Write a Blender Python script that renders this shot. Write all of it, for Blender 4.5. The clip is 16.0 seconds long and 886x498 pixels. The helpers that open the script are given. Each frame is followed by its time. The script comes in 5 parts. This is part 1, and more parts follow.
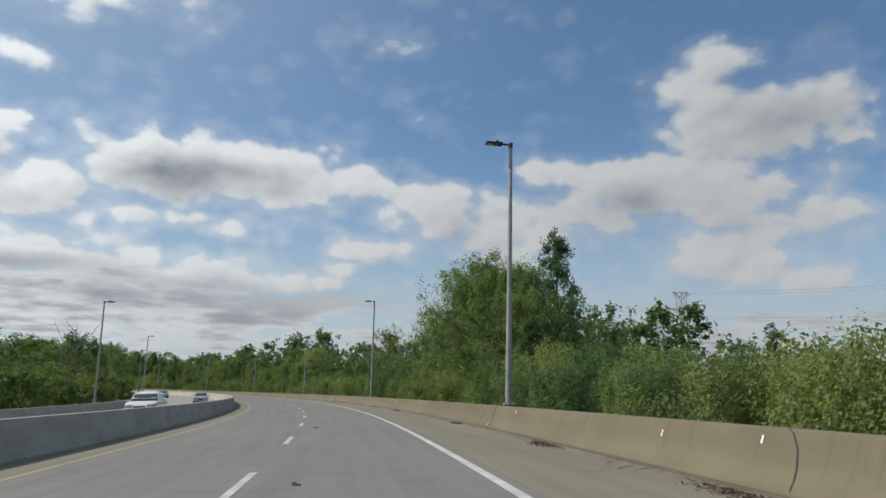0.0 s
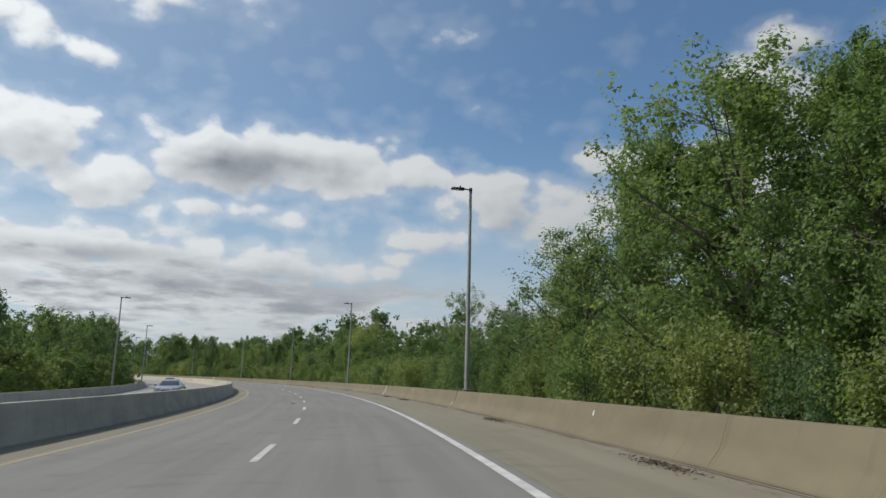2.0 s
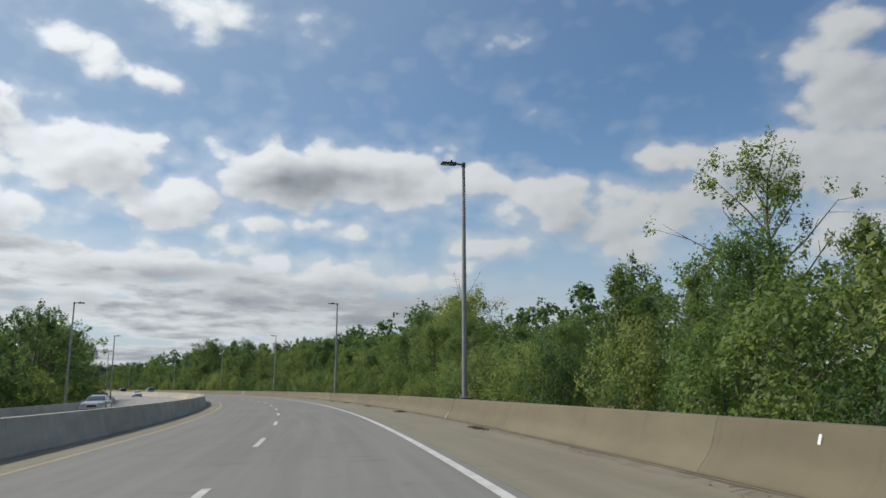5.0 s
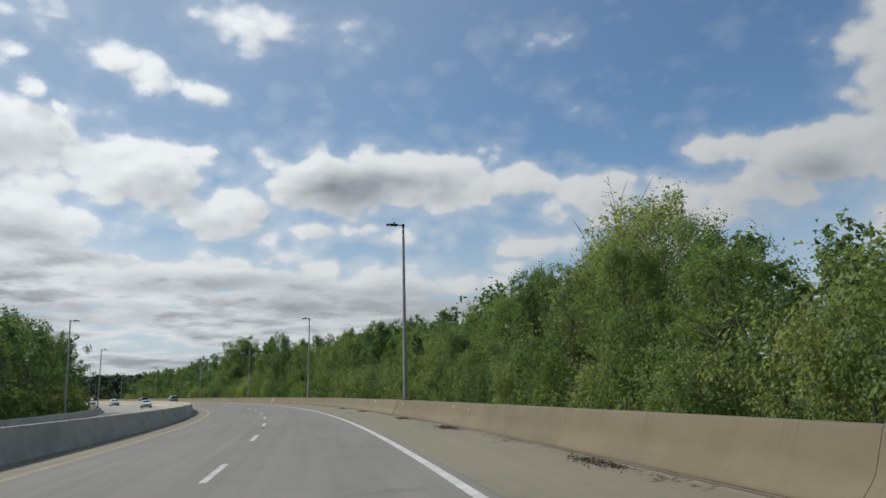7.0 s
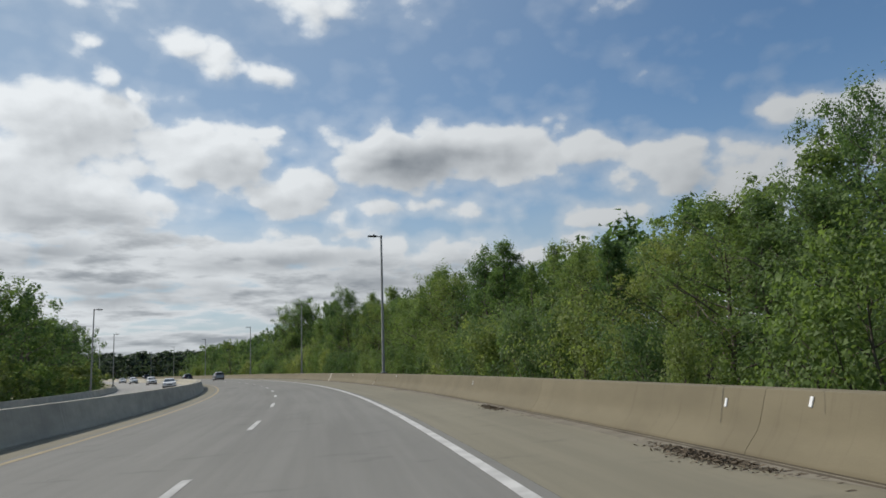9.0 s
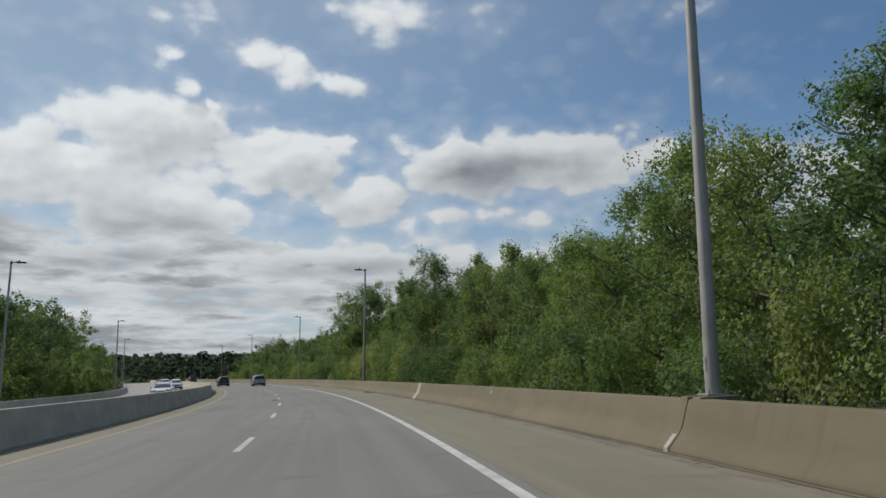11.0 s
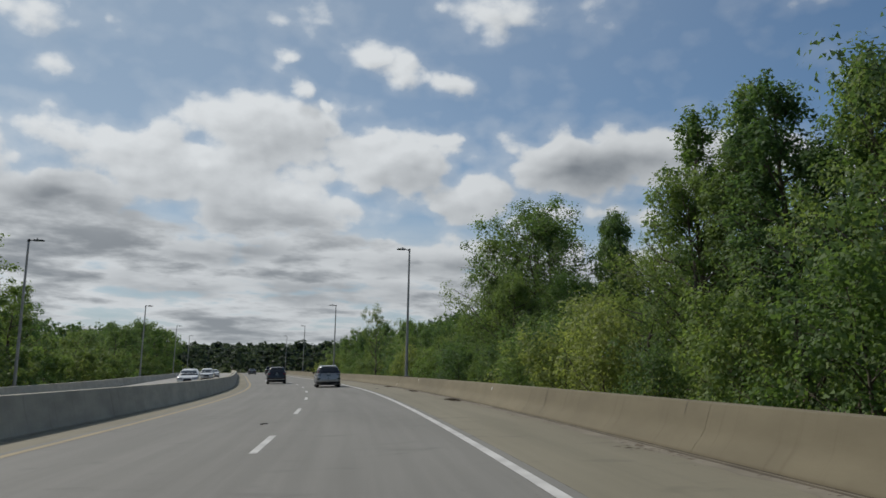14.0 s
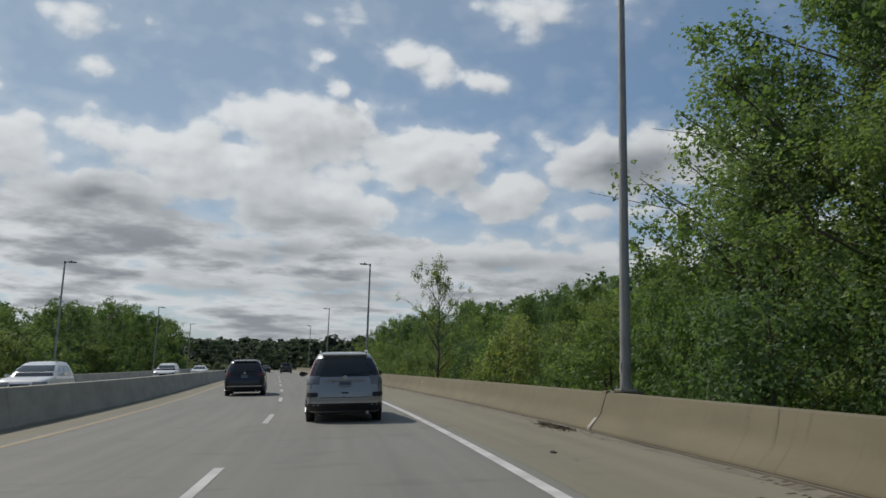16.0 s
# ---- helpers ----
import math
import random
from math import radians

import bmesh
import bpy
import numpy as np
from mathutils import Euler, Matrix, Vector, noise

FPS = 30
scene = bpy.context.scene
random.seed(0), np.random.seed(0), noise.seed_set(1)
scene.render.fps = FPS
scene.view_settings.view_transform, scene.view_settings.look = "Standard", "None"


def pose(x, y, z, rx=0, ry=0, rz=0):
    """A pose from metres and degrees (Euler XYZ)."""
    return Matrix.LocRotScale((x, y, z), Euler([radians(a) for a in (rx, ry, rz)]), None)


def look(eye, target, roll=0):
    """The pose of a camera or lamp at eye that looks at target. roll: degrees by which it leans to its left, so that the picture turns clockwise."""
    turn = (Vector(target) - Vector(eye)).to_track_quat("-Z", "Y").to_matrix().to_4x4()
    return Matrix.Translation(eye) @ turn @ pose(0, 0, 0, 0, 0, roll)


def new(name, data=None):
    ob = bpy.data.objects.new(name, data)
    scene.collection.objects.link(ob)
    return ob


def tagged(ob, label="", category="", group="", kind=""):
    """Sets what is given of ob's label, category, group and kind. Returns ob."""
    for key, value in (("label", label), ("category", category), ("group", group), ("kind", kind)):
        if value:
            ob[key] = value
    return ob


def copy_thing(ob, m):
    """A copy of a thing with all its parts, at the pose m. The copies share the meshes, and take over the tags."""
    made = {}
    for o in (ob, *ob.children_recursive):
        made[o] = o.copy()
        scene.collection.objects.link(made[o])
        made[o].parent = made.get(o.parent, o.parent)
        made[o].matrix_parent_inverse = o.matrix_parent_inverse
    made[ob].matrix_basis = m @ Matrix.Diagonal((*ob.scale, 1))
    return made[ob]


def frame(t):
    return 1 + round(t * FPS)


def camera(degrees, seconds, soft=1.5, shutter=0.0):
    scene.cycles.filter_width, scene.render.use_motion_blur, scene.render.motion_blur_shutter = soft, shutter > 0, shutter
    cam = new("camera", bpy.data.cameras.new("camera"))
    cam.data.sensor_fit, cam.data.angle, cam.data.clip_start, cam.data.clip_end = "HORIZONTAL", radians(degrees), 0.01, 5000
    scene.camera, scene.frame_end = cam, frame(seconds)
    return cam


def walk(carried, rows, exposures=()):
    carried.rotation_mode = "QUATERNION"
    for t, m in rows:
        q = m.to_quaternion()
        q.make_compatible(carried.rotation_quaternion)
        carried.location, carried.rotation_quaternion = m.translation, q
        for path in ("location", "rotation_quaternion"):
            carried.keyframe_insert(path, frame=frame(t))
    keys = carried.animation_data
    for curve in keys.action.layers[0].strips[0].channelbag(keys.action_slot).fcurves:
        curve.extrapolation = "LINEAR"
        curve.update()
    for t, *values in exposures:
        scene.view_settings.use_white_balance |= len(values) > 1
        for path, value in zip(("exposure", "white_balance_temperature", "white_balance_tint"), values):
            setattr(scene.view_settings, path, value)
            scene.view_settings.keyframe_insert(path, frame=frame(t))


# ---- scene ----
cam = camera(59.76, 16.0, soft=1.6)

# seconds, place, heading to the left, tilt upwards, lean
PATH = [
    (0.0, -0.096, 0.0, 1.3, -5.65, 10.76, 1.48),
    (0.5, -0.005, 10.44, 1.311, -5.05, 10.47, 1.31),
    (1.0, -0.14, 20.88, 1.317, -3.99, 10.27, 1.55),
    (1.5, -0.635, 31.31, 1.311, -2.41, 9.98, 2.06),
    (2.0, -1.271, 41.731, 1.307, -1.35, 9.87, 1.86),
    (2.5, -2.093, 52.137, 1.303, -0.56, 9.88, 1.32),
    (3.0, -3.134, 62.522, 1.298, 0.34, 9.77, 0.36),
    (3.5, -4.356, 72.885, 1.296, 1.17, 9.91, 0.22),
    (4.0, -5.582, 83.25, 1.303, 1.78, 10.03, 0.19),
    (4.5, -7.13, 93.572, 1.306, 2.57, 10.18, 0.16),
    (5.0, -8.879, 103.864, 1.308, 3.35, 10.34, 0.13),
    (5.5, -10.828, 114.121, 1.31, 4.11, 10.5, 0.09),
    (6.0, -12.974, 124.339, 1.312, 4.9, 10.65, 0.07),
    (6.5, -15.321, 134.514, 1.315, 5.69, 10.81, 0.04),
    (7.0, -17.859, 144.643, 1.315, 6.93, 10.5, -1.13),
    (7.5, -20.536, 154.74, 1.32, 8.29, 10.15, -1.43),
    (8.0, -23.644, 164.712, 1.316, 9.33, 9.49, -1.6),
    (8.5, -26.851, 174.651, 1.314, 10.73, 8.88, -2.02),
    (9.0, -30.171, 184.552, 1.317, 12.03, 8.63, -1.94),
    (9.5, -33.769, 194.357, 1.316, 13.26, 8.81, -1.58),
    (10.0, -37.56, 204.088, 1.314, 14.51, 8.99, -1.21),
    (10.5, -41.546, 213.739, 1.313, 15.82, 9.17, -0.85),
    (11.0, -45.737, 223.303, 1.312, 17.17, 9.35, -0.48),
    (11.5, -50.133, 232.775, 1.31, 18.51, 9.53, -0.11),
    (12.0, -54.781, 242.124, 1.306, 20.02, 9.45, 0.55),
    (12.5, -59.597, 251.384, 1.302, 21.69, 9.45, 1.14),
    (13.0, -64.522, 260.587, 1.302, 22.81, 9.4, 1.79),
    (13.5, -69.622, 269.693, 1.301, 24.07, 9.48, 1.84),
    (14.0, -74.829, 278.738, 1.303, 25.19, 9.15, 1.43),
    (14.5, -80.221, 287.675, 1.303, 26.16, 9.05, 0.9),
    (15.0, -85.86, 296.459, 1.296, 26.34, 8.86, 1.48),
    (15.5, -91.486, 305.248, 1.3, 27.35, 9.07, 2.1),
    (16.0, -97.371, 313.867, 1.295, 27.77, 8.98, 1.88)
]
walk(cam, [(t, pose(x, y, z, 90 + tilt, 0, turn) @ pose(0, 0, 0, 0, 0, lean)) for t, x, y, z, turn, tilt, lean in PATH],
     [(0, -0.05), (4, -0.03), (9, -0.12), (11.5, -0.3), (13, -0.38), (16, -0.38)])

# ---- light ----
SUN_AZ, SUN_EL = 84.0, 46.0            # degrees to the left of +y, and above the horizon
sun_data = bpy.data.lights.new("sun", "SUN")
sun_data.energy, sun_data.angle, sun_data.color = 3.7, radians(0.6), (1.0, 0.94, 0.85)
sun = new("sun", sun_data)
sun_way = Vector((-math.sin(radians(SUN_AZ)) * math.cos(radians(SUN_EL)), math.cos(radians(SUN_AZ)) * math.cos(radians(SUN_EL)), math.sin(radians(SUN_EL))))
sun.matrix_world = look(sun_way * 100, (0, 0, 0))


class Nodes:
    """Short hand for building a node tree."""

    def __init__(self, tree):
        self.tree = tree
        tree.nodes.clear()

    def put(self, kind, operation="", use_clamp=False, interpolation_type="", data_type="", blend_type="", sky_type="", sun_disc=None, node_tree=None):
        n = self.tree.nodes.new(kind)
        if operation:
            n.operation = operation
        if use_clamp:
            n.use_clamp = True
        if interpolation_type:
            n.interpolation_type = interpolation_type
        if data_type:
            n.data_type = data_type
        if blend_type:
            n.blend_type = blend_type
        if sky_type:
            n.sky_type = sky_type
        if sun_disc is not None:
            n.sun_disc = sun_disc
        if node_tree is not None:
            n.node_tree = node_tree
        return n

    def link(self, a, b):
        self.tree.links.new(a, b)

    def feed(self, socket, value):
        if isinstance(value, bpy.types.NodeSocket):
            self.link(value, socket)
        else:
            socket.default_value = value

    def math(self, op, a, b=0.0, c=0.0, clamp=False):
        n = self.put("ShaderNodeMath", operation=op, use_clamp=clamp)
        for s, val in zip(n.inputs, (a, b, c)):
            self.feed(s, val)
        return n.outputs[0]

    def vmath(self, op, a, b=(0, 0, 0)):
        n = self.put("ShaderNodeVectorMath", operation=op)
        self.feed(n.inputs[0], a)
        self.feed(n.inputs[1], b)
        return n.outputs[0]

    def ramp(self, x, lo, hi, a=0.0, b=1.0, smooth=True):
        n = self.put("ShaderNodeMapRange", interpolation_type="SMOOTHSTEP" if smooth else "LINEAR")
        for s, val in zip(n.inputs, (x, lo, hi, a, b)):
            self.feed(s, val)
        return n.outputs[0]

    def noise(self, vec, scale, detail=4.0, rough=0.55, out=0, lac=2.0):
        n = self.put("ShaderNodeTexNoise")
        self.feed(n.inputs["Vector"], vec)
        for key, value in (("Scale", scale), ("Detail", detail), ("Roughness", rough), ("Lacunarity", lac)):
            n.inputs[key].default_value = value
        return n.outputs[out]

    def mix(self, fac, a, b, blend="MIX"):
        n = self.put("ShaderNodeMix", data_type="RGBA", blend_type=blend)
        self.feed(n.inputs[0], fac)
        for s, val in ((n.inputs[6], a), (n.inputs[7], b)):
            self.feed(s, val if isinstance(val, bpy.types.NodeSocket) else (*val, 1.0))
        return n.outputs[2]


# cloud masses: to the left, above the horizon, half width, half height (degrees), weight
CLOUD_BAND = [
    (29.2, 15.2, 6.8, 2.7, 1.1), (23.3, 13.4, 5.8, 2.1, 0.95), (14.7, 15.3, 8.0, 2.5, 1.15), (7.5, 15.1, 6.5, 2.1, 1.0), (1.9, 15.2, 4.8, 1.7, 0.95),
    (-2.8, 14.5, 2.6, 1.5, 0.7), (-6.2, 13.4, 5.0, 2.7, 1.0), (-13.4, 16.4, 3.6, 1.5, 0.9), (-19.7, 15.5, 4.8, 2.2, 1.05), (-15.3, 13.2, 5.7, 2.4, 0.85)]
CLOUDS_RIGHT = [
    (10.4, 11.6, 3.2, 1.1, 0.8), (15.8, 11.8, 2.9, 1.2, 0.8), (22.4, 11.7, 3.4, 1.1, 0.85), (-0.2, 10.4, 3.6, 1.2, 0.85), (2.3, 8.8, 1.9, 0.8, 0.75),
    (26.5, 8.7, 9.7, 1.6, 1.1), (16.4, 7.9, 6.5, 1.5, 1.0), (7.4, 7.8, 5.5, 1.3, 0.9), (-11.1, 10.4, 3.6, 1.6, 0.85), (-25.5, 20.1, 4.2, 3.6, 1.05),
    (-30.4, 19.9, 7.0, 3.6, 1.05), (-25.2, 14.6, 8.6, 2.7, 1.0), (-31.7, 13.3, 4.3, 2.2, 0.9), (-31.7, 8.4, 3.0, 1.5, 0.9), (-26.1, 10.2, 6.1, 2.7, 0.8),
    (-25.9, 6.3, 7.0, 2.0, 0.6), (-8.3, 13.1, 5.1, 2.5, 0.9)]
CLOUDS_HIGH = [
    (20.6, 26.4, 6.0, 1.8, 0.9), (-2.4, 25.8, 2.6, 1.5, 0.72), (-26.0, 23.6, 4.2, 1.6, 0.9), (30.6, 22.6, 2.3, 1.2, 1.1), (28.1, 21.8, 2.2, 1.2, 1.15),
    (24.5, 21.4, 2.1, 1.1, 1.1), (36.6, 25.3, 5.9, 1.7, 0.6), (35.7, 20.4, 1.5, 0.9, 0.95), (34.2, 19.2, 0.9, 0.6, 0.85), (37.4, 22.6, 1.4, 0.6, 0.8), (53.4, 19.5, 1.6, 0.9, 0.62),
    (54.4, 22.8, 4.2, 1.4, 0.8), (70, 18, 12, 8, 0.7), (-50, 16, 9, 6, 0.9)]
CLOUDS_LEFT = [
    (38.5, 17.1, 8.0, 2.8, 1.1), (44.3, 13.9, 9.3, 3.1, 1.1), (52.1, 14.4, 3.9, 2.2, 0.85), (52.5, 11.0, 8.3, 3.0, 1.15), (38.2, 11.6, 8.4, 2.8, 1.0),
    (27.4, 15.9, 5.6, 2.1, 1.05), (26.6, 17.2, 3.9, 1.2, 0.9), (46.9, 8.1, 10.9, 2.3, 1.0), (34.7, 8.5, 6.3, 1.9, 0.9), (56.5, 11.1, 7.0, 4.0, 1.0)]
# thick grey middles of the clouds
CLOUD_CORES = [
    (12.4, 15.2, 6.4, 1.3, 1.0), (25.1, 7.9, 7.1, 0.9, 0.9), (17.1, 6.1, 6.0, 1.0, 0.9), (10.7, 7.3, 3.7, 0.7, 0.7), (-19.6, 14.1, 4.7, 1.6, 0.6), (-32.1, 19.3, 4.4, 2.2, 0.65),
    (51.8, 11.2, 4.6, 1.4, 1.0), (38.1, 10.9, 4.5, 1.2, 0.9), (41.9, 8.1, 6.4, 1.2, 0.9), (34.5, 5.6, 8.3, 1.1, 0.8), (43.7, 5.5, 5.9, 1.1, 0.7), (60, 13, 6, 2, 0.8)]


def cloud_group():
    """Thickness of the cloud in a direction of the sky, and what shades it."""
    g = bpy.data.node_groups.new("cloud_thickness", "ShaderNodeTree")
    g.interface.new_socket("Direction", in_out="INPUT", socket_type="NodeSocketVector")
    for name in ("Thickness", "Layer", "Low", "Bulk", "Core", "Rise"):
        g.interface.new_socket(name, in_out="OUTPUT", socket_type="NodeSocketFloat")
    n = Nodes(g)
    way = n.put("NodeGroupInput").outputs[0]
    sep = n.put("ShaderNodeSeparateXYZ")
    n.link(way, sep.inputs[0])
    x, y, z = sep.outputs
    warp = n.put("ShaderNodeSeparateColor")
    n.link(n.noise(way, 9.0, 5.0, 0.6, out=1), warp.inputs[0])
    az = n.math("MULTIPLY", n.math("ARCTAN2", n.math("MULTIPLY", x, -1.0), y), 57.2958)
    rise = n.math("MULTIPLY", n.math("ARCSINE", z), 57.2958)
    az = n.math("ADD", az, n.math("MULTIPLY_ADD", warp.outputs[0], 5.0, -2.5))
    el = n.math("ADD", rise, n.math("MULTIPLY_ADD", warp.outputs[1], 2.6, -1.3))

    def heap(masses):
        total = None
        for a, e, w, h, weight in masses:
            p = n.math("MULTIPLY", n.math("SUBTRACT", az, a), 1.0 / w)
            q = n.math("MULTIPLY", n.math("SUBTRACT", el, e), 1.0 / h)
            r2 = n.math("MULTIPLY_ADD", p, p, n.math("MULTIPLY", q, q))
            blob = n.math("MULTIPLY", n.math("POWER", 2.718, n.math("MULTIPLY", r2, -0.8)), weight)
            total = blob if total is None else n.math("SMOOTH_MAX", total, blob, 0.15)
        return total

    total = heap(CLOUD_BAND + CLOUDS_RIGHT + CLOUDS_HIGH + CLOUDS_LEFT)
    # lumps of the heaps, flattened
    lump = n.put("ShaderNodeCombineXYZ")
    for s, val in zip(lump.inputs, (x, y, n.math("MULTIPLY", z, 1.5))):
        n.feed(s, val)
    puff = n.put("ShaderNodeTexVoronoi")
    puff.feature = "SMOOTH_F1"
    n.link(n.vmath("ADD", lump.outputs[0], n.vmath("MULTIPLY", n.noise(lump.outputs[0], 30.0, 3.0, 0.5, out=1), (0.02, 0.02, 0.02))), puff.inputs["Vector"])
    puff.inputs["Scale"].default_value, puff.inputs["Smoothness"].default_value, puff.inputs["Detail"].default_value = 21.0, 0.55, 1.0
    fine = n.noise(lump.outputs[0], 11.0, 6.0, 0.54)
    rough = n.math("MULTIPLY_ADD", fine, 0.85, -0.43)
    rough = n.math("SUBTRACT", rough, n.math("MULTIPLY_ADD", puff.outputs["Distance"], 0.34, -0.15))
    # layer near the horizon, seen along the flat
    inv = n.math("DIVIDE", 1.0, n.math("ADD", n.math("MAXIMUM", z, 0.0), 0.12))
    flat = n.put("ShaderNodeCombineXYZ")
    for s, val in zip(flat.inputs, (n.math("MULTIPLY", x, inv), n.math("MULTIPLY", y, inv), 0.3)):
        n.feed(s, val)
    layer = n.noise(flat.outputs[0], 1.5, 6.0, 0.56)
    left = n.ramp(az, 4.0, 34.0)
    low = n.math("SUBTRACT", 1.0, n.ramp(el, n.math("MULTIPLY_ADD", left, 4.0, 4.0), n.math("MULTIPLY_ADD", left, 4.5, 9.0)))
    far = n.ramp(n.math("ABSOLUTE", n.math("SUBTRACT", az, 14.0)), 60.0, 90.0, 0.0, 0.35)
    d = n.math("ADD", n.math("MULTIPLY", total, 0.62), rough)
    d2 = n.math("ADD", n.math("MULTIPLY_ADD", layer, 1.6, -0.40), n.math("MULTIPLY", rough, 0.3))
    d = n.math("MAXIMUM", d, n.math("MULTIPLY", d2, n.math("MAXIMUM", low, far)))
    bulk = n.math("ADD", n.math("MULTIPLY", total, 0.62), n.math("MULTIPLY_ADD", n.noise(lump.outputs[0], 12.0, 2.5, 0.5), 0.8, -0.40))
    core = n.math("MULTIPLY", heap(CLOUD_CORES), n.ramp(n.noise(flat.outputs[0], 2.6, 3.0, 0.5), 0.36, 0.62, 0.55, 1.1))
    out = n.put("NodeGroupOutput")
    for s, val in zip(out.inputs, (d, layer, low, bulk, core, rise)):
        n.link(val, s)
    return g


def make_world():
    world = bpy.data.worlds.new("sky")
    world.use_nodes = True
    scene.world = world
    n = Nodes(world.node_tree)
    sky = n.put("ShaderNodeTexSky", sky_type="NISHITA", sun_disc=False)
    sky.sun_elevation, sky.sun_rotation = radians(SUN_EL), radians(-SUN_AZ)
    sky.air_density, sky.dust_density, sky.ozone_density = 1.0, 0.5, 2.0
    way = n.put("ShaderNodeTexCoord").outputs["Generated"]
    group = cloud_group()

    def thick(v):
        k = n.put("ShaderNodeGroup", node_tree=group)
        n.feed(k.inputs[0], v)
        return k.outputs

    here, layer, low, bulk, core, rise = thick(way)[:6]
    above = thick(n.vmath("NORMALIZE", n.vmath("ADD", way, (-0.010, 0.0, 0.030))))[3]
    sunward = thick(n.vmath("NORMALIZE", n.vmath("ADD", way, (-0.012, 0.0, 0.010))))[0]
    relief = n.math("SUBTRACT", here, sunward)
    high = n.ramp(rise, 17.5, 20.0)
    cover = n.ramp(here, 0.12, n.math("MULTIPLY_ADD", high, 0.10, 0.36))
    veil = n.math("MULTIPLY", n.ramp(here, -0.12, 0.30, 0.0, 0.5), n.ramp(rise, 13.0, 21.0, 1.0, 0.35))
    haze = n.math("MULTIPLY", n.ramp(rise, 6.0, 17.0, 0.62, 0.0), n.ramp(bulk, -0.25, 0.15, 0.55, 1.0))
    body = n.ramp(n.math("ADD", n.math("MULTIPLY", above, 0.8), n.math("MULTIPLY", bulk, 0.3)), 0.28, 1.0, 0.0, 0.5)
    body = n.math("ADD", body, n.math("MULTIPLY", core, n.ramp(here, 0.2, 0.6, 0.2, 0.68)))
    body = n.math("SUBTRACT", body, n.math("MULTIPLY", relief, 0.75), clamp=True)
    band = n.math("MAXIMUM", n.ramp(layer, 0.46, 0.67, 0.10, 0.9), n.math("MULTIPLY", core, 0.8))
    body = n.math("ADD", n.math("MULTIPLY", body, n.math("SUBTRACT", 1.0, low)), n.math("MULTIPLY", band, low), clamp=True)
    blue = n.mix(1.0, sky.outputs[0], SKY_TINT, "MULTIPLY")
    glare = n.put("ShaderNodeVectorMath", operation="DOT_PRODUCT")
    n.link(way, glare.inputs[0])
    glare.inputs[1].default_value = sun_way
    lit = n.mix(1.0, CLOUD_LIT, n.ramp(glare.outputs["Value"], -0.05, 0.72, 0.68, 1.15), "MULTIPLY")
    cloud = n.mix(body, lit, CLOUD_GREY)
    haze = n.math("MAXIMUM", haze, n.ramp(glare.outputs["Value"], 0.18, 0.95, 0.0, 0.66))
    both = n.mix(haze, blue, CLOUD_VEIL)
    both = n.mix(n.math("MAXIMUM", cover, veil), both, cloud)
    both = n.mix(n.ramp(rise, 0.0, 5.0, 0.45, 0.0), both, HORIZON)
    back = n.put("ShaderNodeBackground")
    n.link(both, back.inputs["Color"])
    back.inputs["Strength"].default_value = SKY_STRENGTH
    n.link(back.outputs[0], n.put("ShaderNodeOutputWorld").inputs[0])


SKY_STRENGTH = 0.10
CLOUD_LIT, CLOUD_GREY, SKY_TINT, HORIZON = (7.7, 8.05, 8.3), (2.5, 2.8, 3.15), (0.75, 0.97, 1.08), (4.0, 4.4, 4.7)
CLOUD_VEIL = (4.1, 5.0, 5.8)
make_world()


# ---- materials ----
def material(name):
    m = bpy.data.materials.new(name)
    m.use_nodes = True
    n = Nodes(m.node_tree)
    bsdf = n.put("ShaderNodeBsdfPrincipled")
    n.link(bsdf.outputs[0], n.put("ShaderNodeOutputMaterial").inputs[0])
    return m, n, bsdf


def bump(n, bsdf, height, strength=0.3, distance=0.01):
    b = n.put("ShaderNodeBump")
    b.inputs["Strength"].default_value, b.inputs["Distance"].default_value = strength, distance
    n.link(height, b.inputs["Height"])
    n.link(b.outputs[0], bsdf.inputs["Normal"])


def grainy(name, dark, light, rough=0.85, coarse=0.6, fine=30.0, metal=0.0, relief=0.2, random_by="Random", spread=0.12):
    """A surface with stains at one scale and grain at another."""
    m, n, bsdf = material(name)
    where = n.put("ShaderNodeTexCoord").outputs["Object"]
    big, small = n.noise(where, coarse, 5.0), n.noise(where, fine, 3.0)
    k = n.math("ADD", n.math("MULTIPLY", n.ramp(big, 0.3, 0.7), 0.65), n.math("MULTIPLY", small, 0.35))
    col = n.mix(k, dark, light)
    rnd = n.put("ShaderNodeObjectInfo").outputs["Random"]
    hue = n.put("ShaderNodeHueSaturation")
    n.feed(hue.inputs["Value"], n.math("MULTIPLY_ADD", rnd, spread, 1.0 - spread / 2))
    n.link(col, hue.inputs["Color"])
    n.link(hue.outputs[0], bsdf.inputs["Base Color"])
    n.feed(bsdf.inputs["Roughness"], n.math("MULTIPLY_ADD", big, 0.2, rough - 0.1))
    bsdf.inputs["Metallic"].default_value = metal
    if relief:
        bump(n, bsdf, small, relief, 0.01)
    return m


